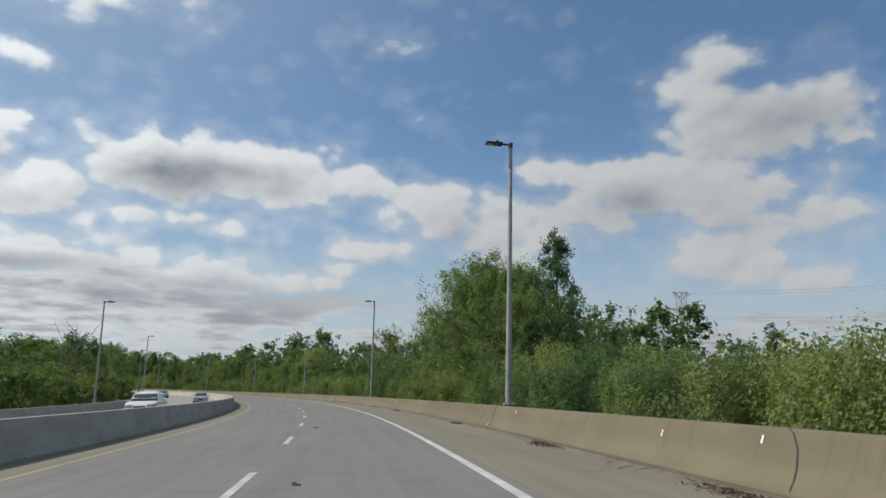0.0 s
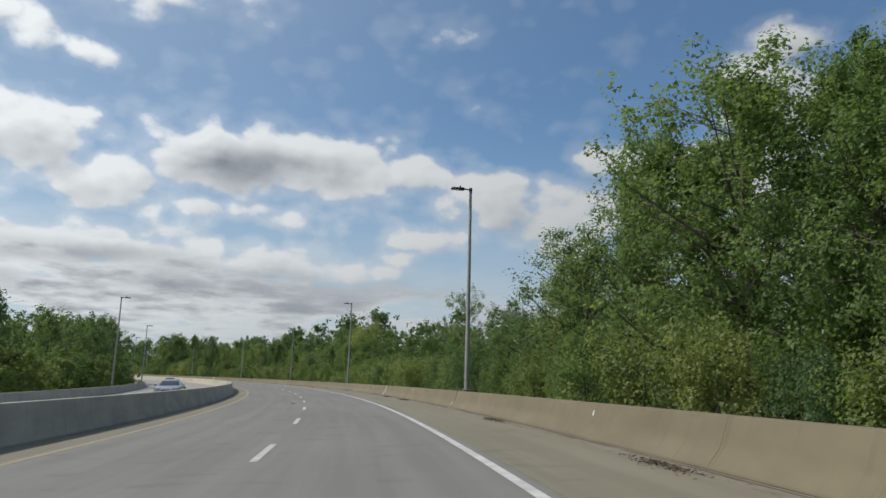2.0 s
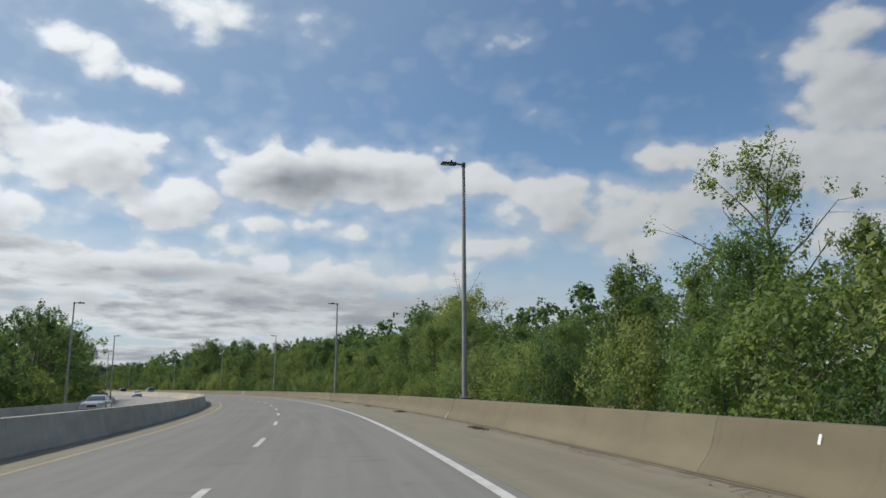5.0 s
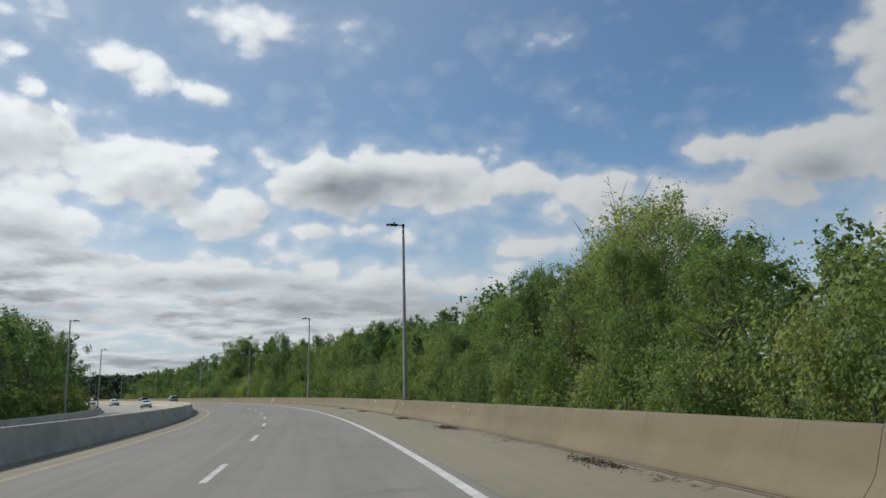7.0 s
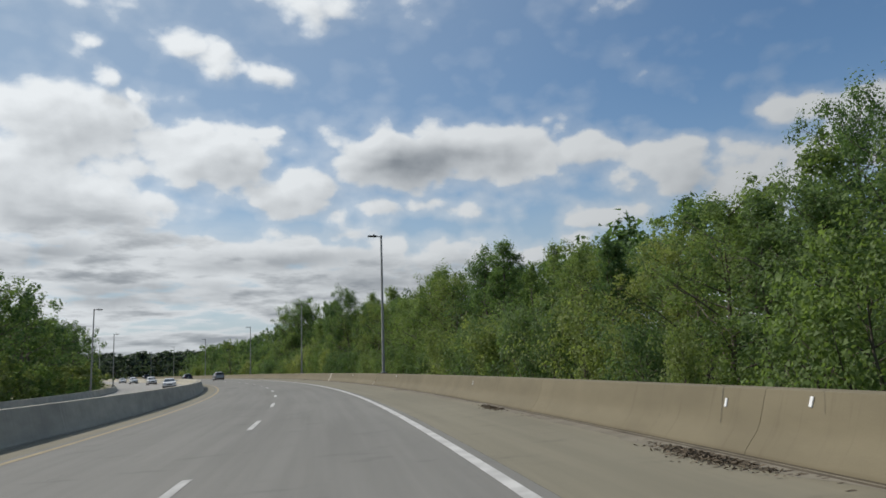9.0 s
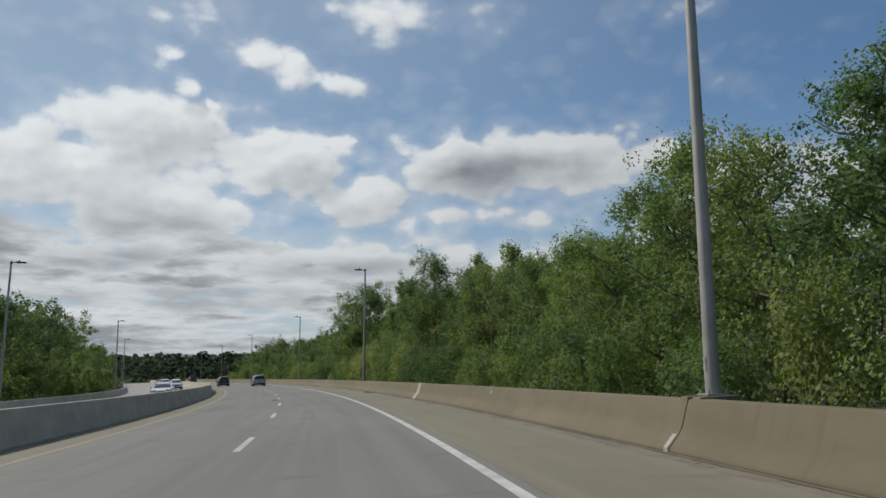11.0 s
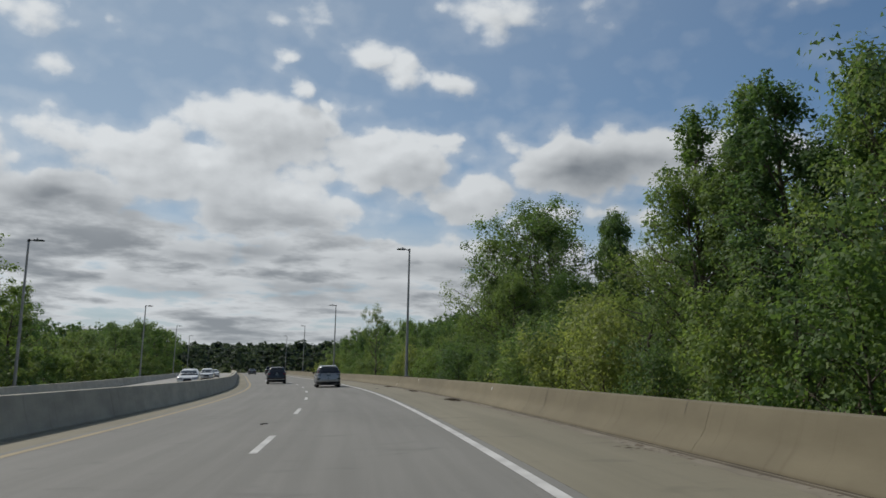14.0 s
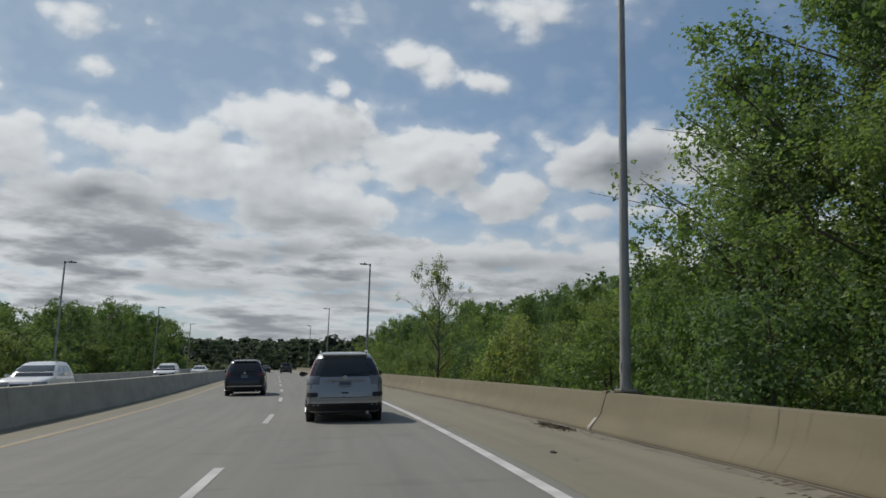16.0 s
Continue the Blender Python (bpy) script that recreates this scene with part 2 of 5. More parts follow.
def roadway(name, dark, light, streak, rough=0.8):
    """Pavement: u runs across and v along the road, in metres."""
    m, n, bsdf = material(name)
    uv = n.put("ShaderNodeUVMap").outputs[0]
    sep = n.put("ShaderNodeSeparateXYZ")
    n.link(uv, sep.inputs[0])
    lengthwise = n.vmath("MULTIPLY", uv, (2.2, 0.06, 1.0))
    tracks = n.noise(lengthwise, 1.0, 5.0, 0.6)
    patches = n.noise(n.vmath("MULTIPLY", uv, (0.25, 0.08, 1.0)), 1.0, 4.0)
    grain = n.noise(uv, 14.0, 6.0, 0.7)
    stone = n.noise(uv, 60.0, 2.0, 0.6)
    k = n.math("ADD", n.math("MULTIPLY", n.ramp(tracks, 0.3, 0.72), 0.45), n.math("MULTIPLY", n.ramp(patches, 0.3, 0.7), 0.3))
    k = n.math("ADD", k, n.math("MULTIPLY_ADD", grain, 0.6, -0.17))
    col = n.mix(k, dark, light)
    spots = n.ramp(n.noise(n.vmath("MULTIPLY", uv, (1.0, 0.35, 1.0)), 2.1, 6.0, 0.65), 0.66, 0.75, 0.0, 0.5)
    col = n.mix(spots, col, streak)
    blots = n.ramp(n.noise(n.vmath("MULTIPLY", uv, (0.5, 0.9, 1.0)), 1.3, 5.0, 0.6), 0.56, 0.70, 0.0, 0.35)
    col = n.mix(blots, col, streak)
    pebbles = n.put("ShaderNodeTexVoronoi")
    n.link(uv, pebbles.inputs["Vector"])
    pebbles.inputs["Scale"].default_value = 1.7
    col = n.mix(n.ramp(pebbles.outputs["Distance"], 0.012, 0.03, 0.8, 0.0), col, streak)
    n.link(col, bsdf.inputs["Base Color"])
    n.feed(bsdf.inputs["Roughness"], n.math("MULTIPLY_ADD", grain, 0.25, rough - 0.12))
    bump(n, bsdf, n.math("ADD", grain, stone), 0.35, 0.006)
    return m


def cast_concrete(name, dark, light, stain):
    """Barrier wall: u runs along it and v up it, in metres; runs of dirt come down from its top."""
    m, n, bsdf = material(name)
    uv = n.put("ShaderNodeUVMap").outputs[0]
    big = n.noise(n.vmath("MULTIPLY", uv, (0.5, 1.3, 1.0)), 1.0, 6.0, 0.6)
    runs = n.noise(n.vmath("MULTIPLY", uv, (5.0, 0.35, 1.0)), 1.0, 5.0, 0.65)
    fine = n.noise(uv, 35.0, 4.0, 0.7)
    k = n.math("ADD", n.math("MULTIPLY", n.ramp(big, 0.28, 0.72), 0.7), n.math("MULTIPLY", fine, 0.3))
    col = n.mix(k, dark, light)
    col = n.mix(n.ramp(runs, 0.55, 0.75, 0.0, 0.55), col, stain)
    rnd = n.put("ShaderNodeObjectInfo").outputs["Random"]
    hue = n.put("ShaderNodeHueSaturation")
    n.feed(hue.inputs["Value"], n.math("MULTIPLY_ADD", rnd, 0.16, 0.92))
    n.link(col, hue.inputs["Color"])
    n.link(hue.outputs[0], bsdf.inputs["Base Color"])
    bsdf.inputs["Roughness"].default_value = 0.9
    pits = n.put("ShaderNodeTexVoronoi")
    n.link(uv, pits.inputs["Vector"])
    pits.inputs["Scale"].default_value = 22.0
    bump(n, bsdf, n.math("ADD", fine, n.ramp(pits.outputs["Distance"], 0.0, 0.12)), 0.3, 0.008)
    return m


def foliage(name, deep, fresh, spread=0.3):
    """Leaves: each leaf and each tree differs; light comes through."""
    m, n, bsdf = material(name)
    island = n.put("ShaderNodeNewGeometry").outputs["Random Per Island"]
    rnd = n.put("ShaderNodeObjectInfo").outputs["Random"]
    where = n.put("ShaderNodeTexCoord").outputs["Object"]
    clump = n.noise(where, 0.8, 4.0)
    k = n.math("ADD", n.math("MULTIPLY", island, 0.45), n.math("MULTIPLY", n.ramp(clump, 0.35, 0.65), 0.55))
    col = n.mix(k, deep, fresh)
    hue = n.put("ShaderNodeHueSaturation")
    n.feed(hue.inputs["Hue"], n.math("MULTIPLY_ADD", rnd, -0.035, 0.517))
    n.feed(hue.inputs["Value"], n.math("MULTIPLY_ADD", rnd, spread, 1.0 - spread / 2))
    n.link(col, hue.inputs["Color"])
    n.link(hue.outputs[0], bsdf.inputs["Base Color"])
    bsdf.inputs["Roughness"].default_value = 0.6
    bsdf.inputs["Specular IOR Level"].default_value = 0.3
    through_leaf = n.put("ShaderNodeBsdfTranslucent")
    n.link(n.mix(1.0, hue.outputs[0], (1.10, 1.17, 0.66), "MULTIPLY"), through_leaf.inputs["Color"])
    both = n.put("ShaderNodeMixShader")
    both.inputs[0].default_value = 0.52
    n.link(bsdf.outputs[0], both.inputs[1])
    n.link(through_leaf.outputs[0], both.inputs[2])
    n.link(both.outputs[0], [k for k in m.node_tree.nodes if k.type == "OUTPUT_MATERIAL"][0].inputs[0])
    return m


def plain(name, color, rough=0.5, metal=0.0, coat=0.0):
    m, n, bsdf = material(name)
    where = n.put("ShaderNodeTexCoord").outputs["Object"]
    dust = n.noise(where, 3.0, 5.0)
    n.link(n.mix(n.ramp(dust, 0.35, 0.75), [c * 0.88 for c in color], [min(1, c * 1.06) for c in color]), bsdf.inputs["Base Color"])
    n.feed(bsdf.inputs["Roughness"], n.math("MULTIPLY_ADD", dust, 0.15, max(0.02, rough - 0.07)))
    bsdf.inputs["Metallic"].default_value = metal
    bsdf.inputs["Coat Weight"].default_value = coat
    return m


LANE = roadway("worn_grey_pavement", (0.146, 0.140, 0.124), (0.214, 0.206, 0.184), (0.098, 0.093, 0.083))
SHOULDER = roadway("tan_concrete_shoulder", (0.156, 0.140, 0.096), (0.232, 0.208, 0.146), (0.100, 0.086, 0.060))
FAR_SIDE = roadway("pale_concrete_pavement", (0.24, 0.23, 0.21), (0.33, 0.315, 0.29), (0.18, 0.17, 0.15))
CONCRETE = cast_concrete("tan_cast_concrete", (0.132, 0.112, 0.070), (0.180, 0.154, 0.098), (0.098, 0.080, 0.048))
WALL_GREY = cast_concrete("grey_cast_concrete", (0.295, 0.274, 0.222), (0.470, 0.436, 0.352), (0.195, 0.178, 0.142))
FRESH = grainy("pale_patched_concrete", (0.30, 0.275, 0.235), (0.42, 0.39, 0.34))
WHITE_LINE = grainy("worn_white_road_paint", (0.36, 0.35, 0.33), (0.60, 0.59, 0.56), 0.7, 2.0, 25.0)
YELLOW_LINE = grainy("faded_yellow_road_paint", (0.25, 0.205, 0.125), (0.36, 0.285, 0.155), 0.75, 2.0, 40.0)
DUST = grainy("pale_gutter_dust", (0.15, 0.13, 0.095), (0.24, 0.215, 0.165), 0.95, 2.0, 18.0)
FOOT_DIRT = grainy("dark_damp_dirt", (0.050, 0.040, 0.027), (0.105, 0.085, 0.058), 0.95, 1.5, 20.0)
JOINT = grainy("grey_joint_filler", (0.05, 0.044, 0.034), (0.09, 0.08, 0.06), 0.9, 3.0, 30.0)
TAR = grainy("black_joint_seal", (0.03, 0.028, 0.026), (0.06, 0.055, 0.05), 0.7, 3.0, 40.0)
DIRT = grainy("dry_gutter_dirt", (0.085, 0.066, 0.045), (0.17, 0.135, 0.095), 0.95, 3.0, 20.0)
GROUND = grainy("grass_and_earth", (0.035, 0.045, 0.018), (0.07, 0.085, 0.032), 0.95, 0.15, 6.0)
GROUND.node_tree.nodes["Principled BSDF"].inputs["Specular IOR Level"].default_value = 0.08
STEEL = grainy("weathered_galvanised_steel", (0.26, 0.25, 0.235), (0.40, 0.39, 0.365), 0.55, 1.5, 20.0, metal=0.25)
DARK_METAL = grainy("dark_bronze_metal", (0.025, 0.025, 0.027), (0.05, 0.05, 0.052), 0.45, 4.0, 30.0, metal=0.4)
LENS = plain("clear_lamp_lens", (0.55, 0.56, 0.55), 0.15)
REFLECT = plain("white_reflector", (0.85, 0.85, 0.84), 0.25)
BARK = grainy("grey_brown_bark", (0.07, 0.055, 0.042), (0.16, 0.135, 0.105), 0.9, 2.0, 14.0, relief=0.6)
DEAD = grainy("bare_dead_wood", (0.10, 0.085, 0.07), (0.20, 0.175, 0.145), 0.9, 2.0, 14.0)
LEAF = foliage("green_leaves", (0.100, 0.156, 0.056), (0.212, 0.298, 0.104))
LEAF_DARK = foliage("dark_green_leaves", (0.086, 0.138, 0.060), (0.172, 0.252, 0.106))
LEAF_LIGHT = foliage("yellow_green_leaves", (0.150, 0.192, 0.066), (0.285, 0.340, 0.124))
# far green leaves, lightened and blued: distance haze put into the colour
LEAF_HAZED = foliage("haze_tinted_green_leaves", (0.058, 0.080, 0.064), (0.086, 0.116, 0.088))


# ---- the road's course ----
STEP = 41.756                                   # metres between the headings
HEADINGS = [0.0, 3.5, 8.16, 12.62, 17.15, 21.61, 26.42, 30.57, 34.37, 39.14, 39.5, 39.79, 40.46]
SLOPES = np.gradient(np.radians(HEADINGS), STEP)


def heading(s):
    s = min(max(s, 0.0), STEP * (len(HEADINGS) - 1))
    i = min(int(s / STEP), len(HEADINGS) - 2)
    u = s / STEP - i
    a, b = radians(HEADINGS[i]), radians(HEADINGS[i + 1])
    return ((2 * u**3 - 3 * u**2 + 1) * a + (u**3 - 2 * u**2 + u) * STEP * SLOPES[i]
            + (-2 * u**3 + 3 * u**2) * b + (u**3 - u**2) * STEP * SLOPES[i + 1])


DS = 0.5
S_TABLE = np.arange(-80, 1200.01, DS)
H_TABLE = np.array([heading(s) for s in S_TABLE])
X_TABLE = np.concatenate([[0], np.cumsum(-(np.sin(H_TABLE[1:]) + np.sin(H_TABLE[:-1])) / 2 * DS)])
Y_TABLE = np.concatenate([[0], np.cumsum((np.cos(H_TABLE[1:]) + np.cos(H_TABLE[:-1])) / 2 * DS)])
X_TABLE -= 0.522 * np.sin(H_TABLE)
Y_TABLE += 0.522 * np.cos(H_TABLE)
X_TABLE -= np.interp(0, S_TABLE, X_TABLE)
Y_TABLE -= np.interp(0, S_TABLE, Y_TABLE)


def bank(s):
    return float(np.interp(s, [0, 167, 334, 501], [0.055, 0.040, 0.049, 0.038]))


def at(s, lat, up=0.0):
    """The point s metres along the road, lat metres to the right of the driving line and up above the pavement's plane."""
    h = float(np.interp(s, S_TABLE, H_TABLE))
    return Vector((float(np.interp(s, S_TABLE, X_TABLE)) + math.cos(h) * lat, float(np.interp(s, S_TABLE, Y_TABLE)) + math.sin(h) * lat, bank(s) * lat + up))


def turn(s):
    return math.degrees(float(np.interp(s, S_TABLE, H_TABLE)))


def mesh_object(name, verts, faces, mat, parent=None, label="", uvs=None, smooth=False):
    me = bpy.data.meshes.new(name)
    me.from_pydata([tuple(v) for v in verts], [], faces)
    if uvs is not None:
        layer = me.uv_layers.new(name="UVMap")
        flat = np.array([uvs[me.loops[i].vertex_index] for i in range(len(me.loops))], dtype=np.float32)
        layer.data.foreach_set("uv", flat.ravel())
    if smooth:
        me.polygons.foreach_set("use_smooth", [True] * len(me.polygons))
    me.materials.append(mat)
    me.update()
    ob = new(name, me)
    if parent:
        ob.parent = parent
    if label:
        ob["label"] = label
    return ob


def part(name, bm, mat, parent=None, label="", smooth=False, pose_m=None):
    me = bpy.data.meshes.new(name)
    bm.to_mesh(me)
    bm.free()
    me.materials.append(mat)
    if smooth:
        me.polygons.foreach_set("use_smooth", [True] * len(me.polygons))
    ob = new(name, me)
    if parent:
        ob.parent = parent
    if pose_m is not None:
        ob.matrix_basis = pose_m
    if label:
        ob["label"] = label
    return ob


def sweep(name, profile, s0, s1, mat, ds=3.0, closed=False, parent=None, label="", along_u=False):
    """Carry a profile of (lat, up) along the road."""
    count = max(1, int(round((s1 - s0) / ds)))
    stations = [s0 + (s1 - s0) * i / count for i in range(count + 1)]
    m = len(profile)
    dist = [0.0]
    for a, b in zip(profile, profile[1:]):
        dist.append(dist[-1] + math.hypot(b[0] - a[0], b[1] - a[1]))
    verts, uvs, faces = [], [], []
    for s in stations:
        for (lat, up), d in zip(profile, dist):
            verts.append(at(s, lat, up))
            uvs.append((s, d) if along_u else (lat, s))
    for i in range(count):
        for j in range(m if closed else m - 1):
            k = (j + 1) % m
            faces.append((i * m + j, i * m + k, (i + 1) * m + k, (i + 1) * m + j))
    if closed:
        faces += [tuple(range(m))[::-1], tuple(count * m + j for j in range(m))]
    return mesh_object(name, verts, faces, mat, parent, label, uvs)


def structure(ob, label, category):
    return tagged(ob, label, category, kind="structure")


# ---- ground ----
def ground_height(x, y):
    far = max(0.0, min(1.0, (math.hypot(x + 60, y - 200) - 420) / 500))
    return -2.6 + 0.35 * noise.noise((x * 0.03, y * 0.03, 0)) + far * (17 + 6 * noise.noise((x * 0.004, y * 0.004, 5)))


def make_ground():
    ticks = sorted({round(sgn * v, 1) for v in [0, 20, 40, 60, 80, 100, 130, 160, 200, 240, 280, 330, 380, 440, 500, 560, 620, 690, 760, 840, 920, 1020, 1150, 1400, 2200, 3600] for sgn in (-1, 1)})
    verts, faces, m = [], [], len(ticks)
    for a in ticks:
        for b in ticks:
            x, y = a - 60, b + 200
            verts.append((x, y, ground_height(x, y)))
    for i in range(m - 1):
        for j in range(m - 1):
            faces.append((i * m + j, (i + 1) * m + j, (i + 1) * m + j + 1, i * m + j + 1))
    structure(mesh_object("ground", verts, faces, GROUND, smooth=True), "rough grass and earth beside the raised highway", "ground")


S_BACK, S_END = -40.0, 560.0
make_ground()

# ---- pavement ----
structure(sweep("road", [(-6.3, 0.0), (-4.0, 0.0), (-1.74, 0.0), (2.25, 0.0)], S_BACK, S_END, LANE), "worn grey two-lane highway pavement", "road")
structure(sweep("shoulder_right", [(2.254, 0.0), (3.5, 0.0), (4.75, 0.0), (4.75, -0.4)], S_BACK, S_END, SHOULDER), "tan concrete shoulder beside the barrier", "pavement")
structure(sweep("shoulder_left", [(-7.45, -0.4), (-7.45, 0.0), (-6.304, 0.0)], S_BACK, S_END, SHOULDER), "tan concrete shoulder along the median wall", "pavement")
structure(sweep("road_oncoming", [(-19.3, 0.0), (-14.0, 0.0), (-8.5, 0.0)], S_BACK, S_END, FAR_SIDE), "pale concrete pavement of the oncoming lanes", "road")
structure(sweep("embankment_right", [(5.2, -0.5), (7.5, -0.9), (14.0, -3.2)], S_BACK, S_END, GROUND, 6.0), "grassy bank below the outer barrier", "ground")
structure(sweep("embankment_left", [(-27.0, -3.0), (-21.0, -0.8), (-19.4, -0.5)], S_BACK, S_END, GROUND, 6.0), "grassy bank below the far barrier", "ground")

# ---- painted lines ----
structure(sweep("edge_line_right", [(1.93, 0.004), (2.09, 0.004)], S_BACK, S_END, WHITE_LINE, 2.0), "solid worn white edge line", "road marking")
structure(sweep("edge_line_left", [(-6.10, 0.004), (-5.92, 0.004)], S_BACK, S_END, YELLOW_LINE, 2.0), "faded yellow edge line along the median", "road marking")
# far ends of some dashes, by their number; the rest lie evenly between
DASH_NUMBER = [0, 4, 8, 12, 16, 21, 24, 28]
DASH_END = [14.1, 58.9, 104.3, 151.3, 198.9, 261.2, 297.3, 345.0]
for i in range(-5, 46):
    end = float(np.interp(i, DASH_NUMBER, DASH_END)) + (11.2 * i if i < 0 else 11.9 * (i - 28) if i > 28 else 0)
    tagged(sweep("lane_dash", [(-1.81, 0.005), (-1.67, 0.005)], end - 3.6, end, WHITE_LINE, 1.2),
           "short worn white lane dash painted on grey pavement", "road marking", "lane dashes", "structure")

# expansion joints across the carriageway
for s in (105.1, 269.4):
    structure(sweep("expansion_joint", [(-7.4, 0.006), (-3.0, 0.007), (0.5, 0.006), (4.7, 0.007)], s, s + 0.20, TAR, 0.12), "dark sealed expansion joint across the road", "road joint")

# ---- barriers ----
RIGHT_POLES = [26.5, 76.6, 134.1, 187.0, 240.3, 295.3, 348.8, 401.5, 456.0, 510.0]
LEFT_POLES = [24.0, 78.0, 131.0, 184.0, 234.0, 287.0, 346.0, 403.0, 456.0, 506.0]
FACE = [(4.72, -0.3), (4.72, 0.05), (4.735, 0.08), (4.80, 0.165), (4.86, 0.235), (4.905, 0.30), (4.938, 0.37), (4.965, 0.46), (5.04, 0.70), (5.05, 0.725), (5.07, 0.735), (5.24, 0.735), (5.27, 0.71), (5.30, -0.6)]
MEDIAN = [(-7.98, -0.4), (-7.98, 0.92), (-7.96, 0.945), (-7.94, 0.95), (-7.73, 0.95), (-7.71, 0.94), (-7.695, 0.91), (-7.50, 0.12), (-7.45, 0.05), (-7.43, -0.3)]
MEDIAN_FAR = [(-8.52, -0.3), (-8.50, 0.10), (-8.36, 0.32), (-8.31, 0.90), (-8.28, 0.93), (-8.13, 0.93), (-8.11, 0.90), (-8.11, -0.4)]
OUTER = [(-19.65, -0.6), (-19.62, 0.78), (-19.59, 0.80), (-19.42, 0.80), (-19.39, 0.77), (-19.32, 0.32), (-19.17, 0.10), (-19.15, -0.3)]
rng = random.Random(4)


def barrier(name, profile, mat, cuts, label):
    holder = structure(new(name), label, "barrier")
    for a, b in zip(cuts, cuts[1:]):
        ob = sweep("segment", profile, a + 0.0045, b - 0.0045, mat, 3.0, True, holder, along_u=True)
        ob.data.polygons.foreach_set("use_smooth", [True] * len(ob.data.polygons))
        ob.data.set_sharp_from_angle(angle=radians(28))
    # filler at the back of the joints
    lat = [p[0] for p in profile]
    mid = (min(lat) + max(lat)) / 2
    inner = [(mid + (p[0] - mid) * 0.86, p[1] - 0.03 if p[1] > 0.5 else p[1] - 0.02) for p in profile]
    sweep("joint_filler", inner, cuts[0], cuts[-1], JOINT, 3.0, True, holder, "dark filler in the joints", along_u=True)
    return holder


def cuts_between(poles, n):
    cuts = [S_BACK]
    marks = [S_BACK] + poles + [S_END]
    for a, b in zip(marks, marks[1:]):
        k = max(1, int(round((b - a) / n)))
        cuts += [a + (b - a) * (i + 1) / k + (rng.uniform(-1.2, 1.2) if i + 1 < k else 0) for i in range(k)]
    return cuts


barrier("barrier_right", FACE, CONCRETE, cuts_between(RIGHT_POLES, 9.0), "tan cast concrete traffic barrier with vertical joints and stains")
barrier("median_wall", MEDIAN, WALL_GREY, cuts_between(RIGHT_POLES, 13.0), "grey concrete median wall in its own shade")
barrier("median_wall_far", MEDIAN_FAR, WALL_GREY, cuts_between(RIGHT_POLES, 18.0), "grey concrete wall of the oncoming carriageway")
barrier("barrier_far", OUTER, WALL_GREY, cuts_between(LEFT_POLES, 18.0), "grey concrete barrier beyond the oncoming lanes")

# cracks that run down the outer barrier's face
CRACKS = [16.7, 92.6, 94.5, 110.5, 143.4, 145.8, 161.0, 175.5, 184.2, 195.2, 197.2, 198.9, 224.0, 247.4, 262.0, 280.0, 291.5, 304.0, 322.5, 336.0, 343.0, 356.0]
OPEN_CRACKS = [9.0, 40.5, 72.0, 152.4, 312.4]      # joints that have broken wide open
for s in CRACKS + OPEN_CRACKS:
    wide = s in OPEN_CRACKS
    w, lean, drift = rng.uniform(0.016, 0.022) if wide else rng.uniform(0.003, 0.008), rng.uniform(-0.25, 0.05), 0.0
    deep = 5 if wide else rng.randint(2, 5)
    verts, faces = [], []
    for lat, up in ((5.14, 0.737), (5.062, 0.735), (5.036, 0.70), (4.981, 0.52), (4.908, 0.31), (4.82, 0.19), (4.739, 0.09)):
        c = s + drift
        verts += [at(c - w, lat - 0.005, up + 0.002), at(c + w, lat - 0.005, up + 0.002)]
        w *= rng.uniform(0.75, 1.05) if wide else rng.uniform(0.6, 1.05)
        drift += (-0.09 if wide and up < 0.6 else lean) * rng.uniform(0.3, 1.0) if wide else lean * rng.uniform(0.05, 0.5)
    faces = [(2 * i, 2 * i + 1, 2 * i + 3, 2 * i + 2) for i in range(deep + 1)]
    structure(mesh_object("barrier_crack", verts, faces, TAR), "wide dark broken joint in the tan concrete barrier" if wide else "dark crack down the tan concrete barrier", "crack")

# plinths under the lamp posts, the block in the barrier's face and its mortar foot
for s in RIGHT_POLES:
    prof = [(5.10, -0.3), (5.10, 0.745), (5.12, 0.76), (5.70, 0.76), (5.72, 0.74), (5.45, 0.1), (5.30, -0.5)]
    structure(sweep("plinth", prof, s - 0.30, s + 0.30, CONCRETE, 0.3, True, along_u=True), "concrete plinth widened behind the barrier for a lamp post", "plinth")
    prof = [(lat - 0.014, up + 0.035 if up > 0.7 else up) for lat, up in FACE]
    structure(sweep("pilaster", prof, s - 0.06, s + 0.14, CONCRETE, 0.2, True, along_u=True), "tan concrete block set into the barrier's joint", "pilaster")
    prof = [(4.706, 0.0), (4.706, 0.085), (4.86, 0.26), (4.90, 0.26), (4.90, 0.0)]
    structure(sweep("mortar_patch", prof, s - 0.03, s + 0.10, FRESH, 0.1, True), "pale mortar at the foot of the barrier's joint", "patch")
for a, b in ((267.3, 268.1), (104.1, 104.5)):
    prof = [(lat - 0.010, up + 0.008 if up > 0.7 else up) for lat, up in FACE]
    structure(sweep("repaired_segment", prof, a, b, FRESH, 0.5, True, along_u=True), "pale grey repaired end of the concrete barrier", "barrier")


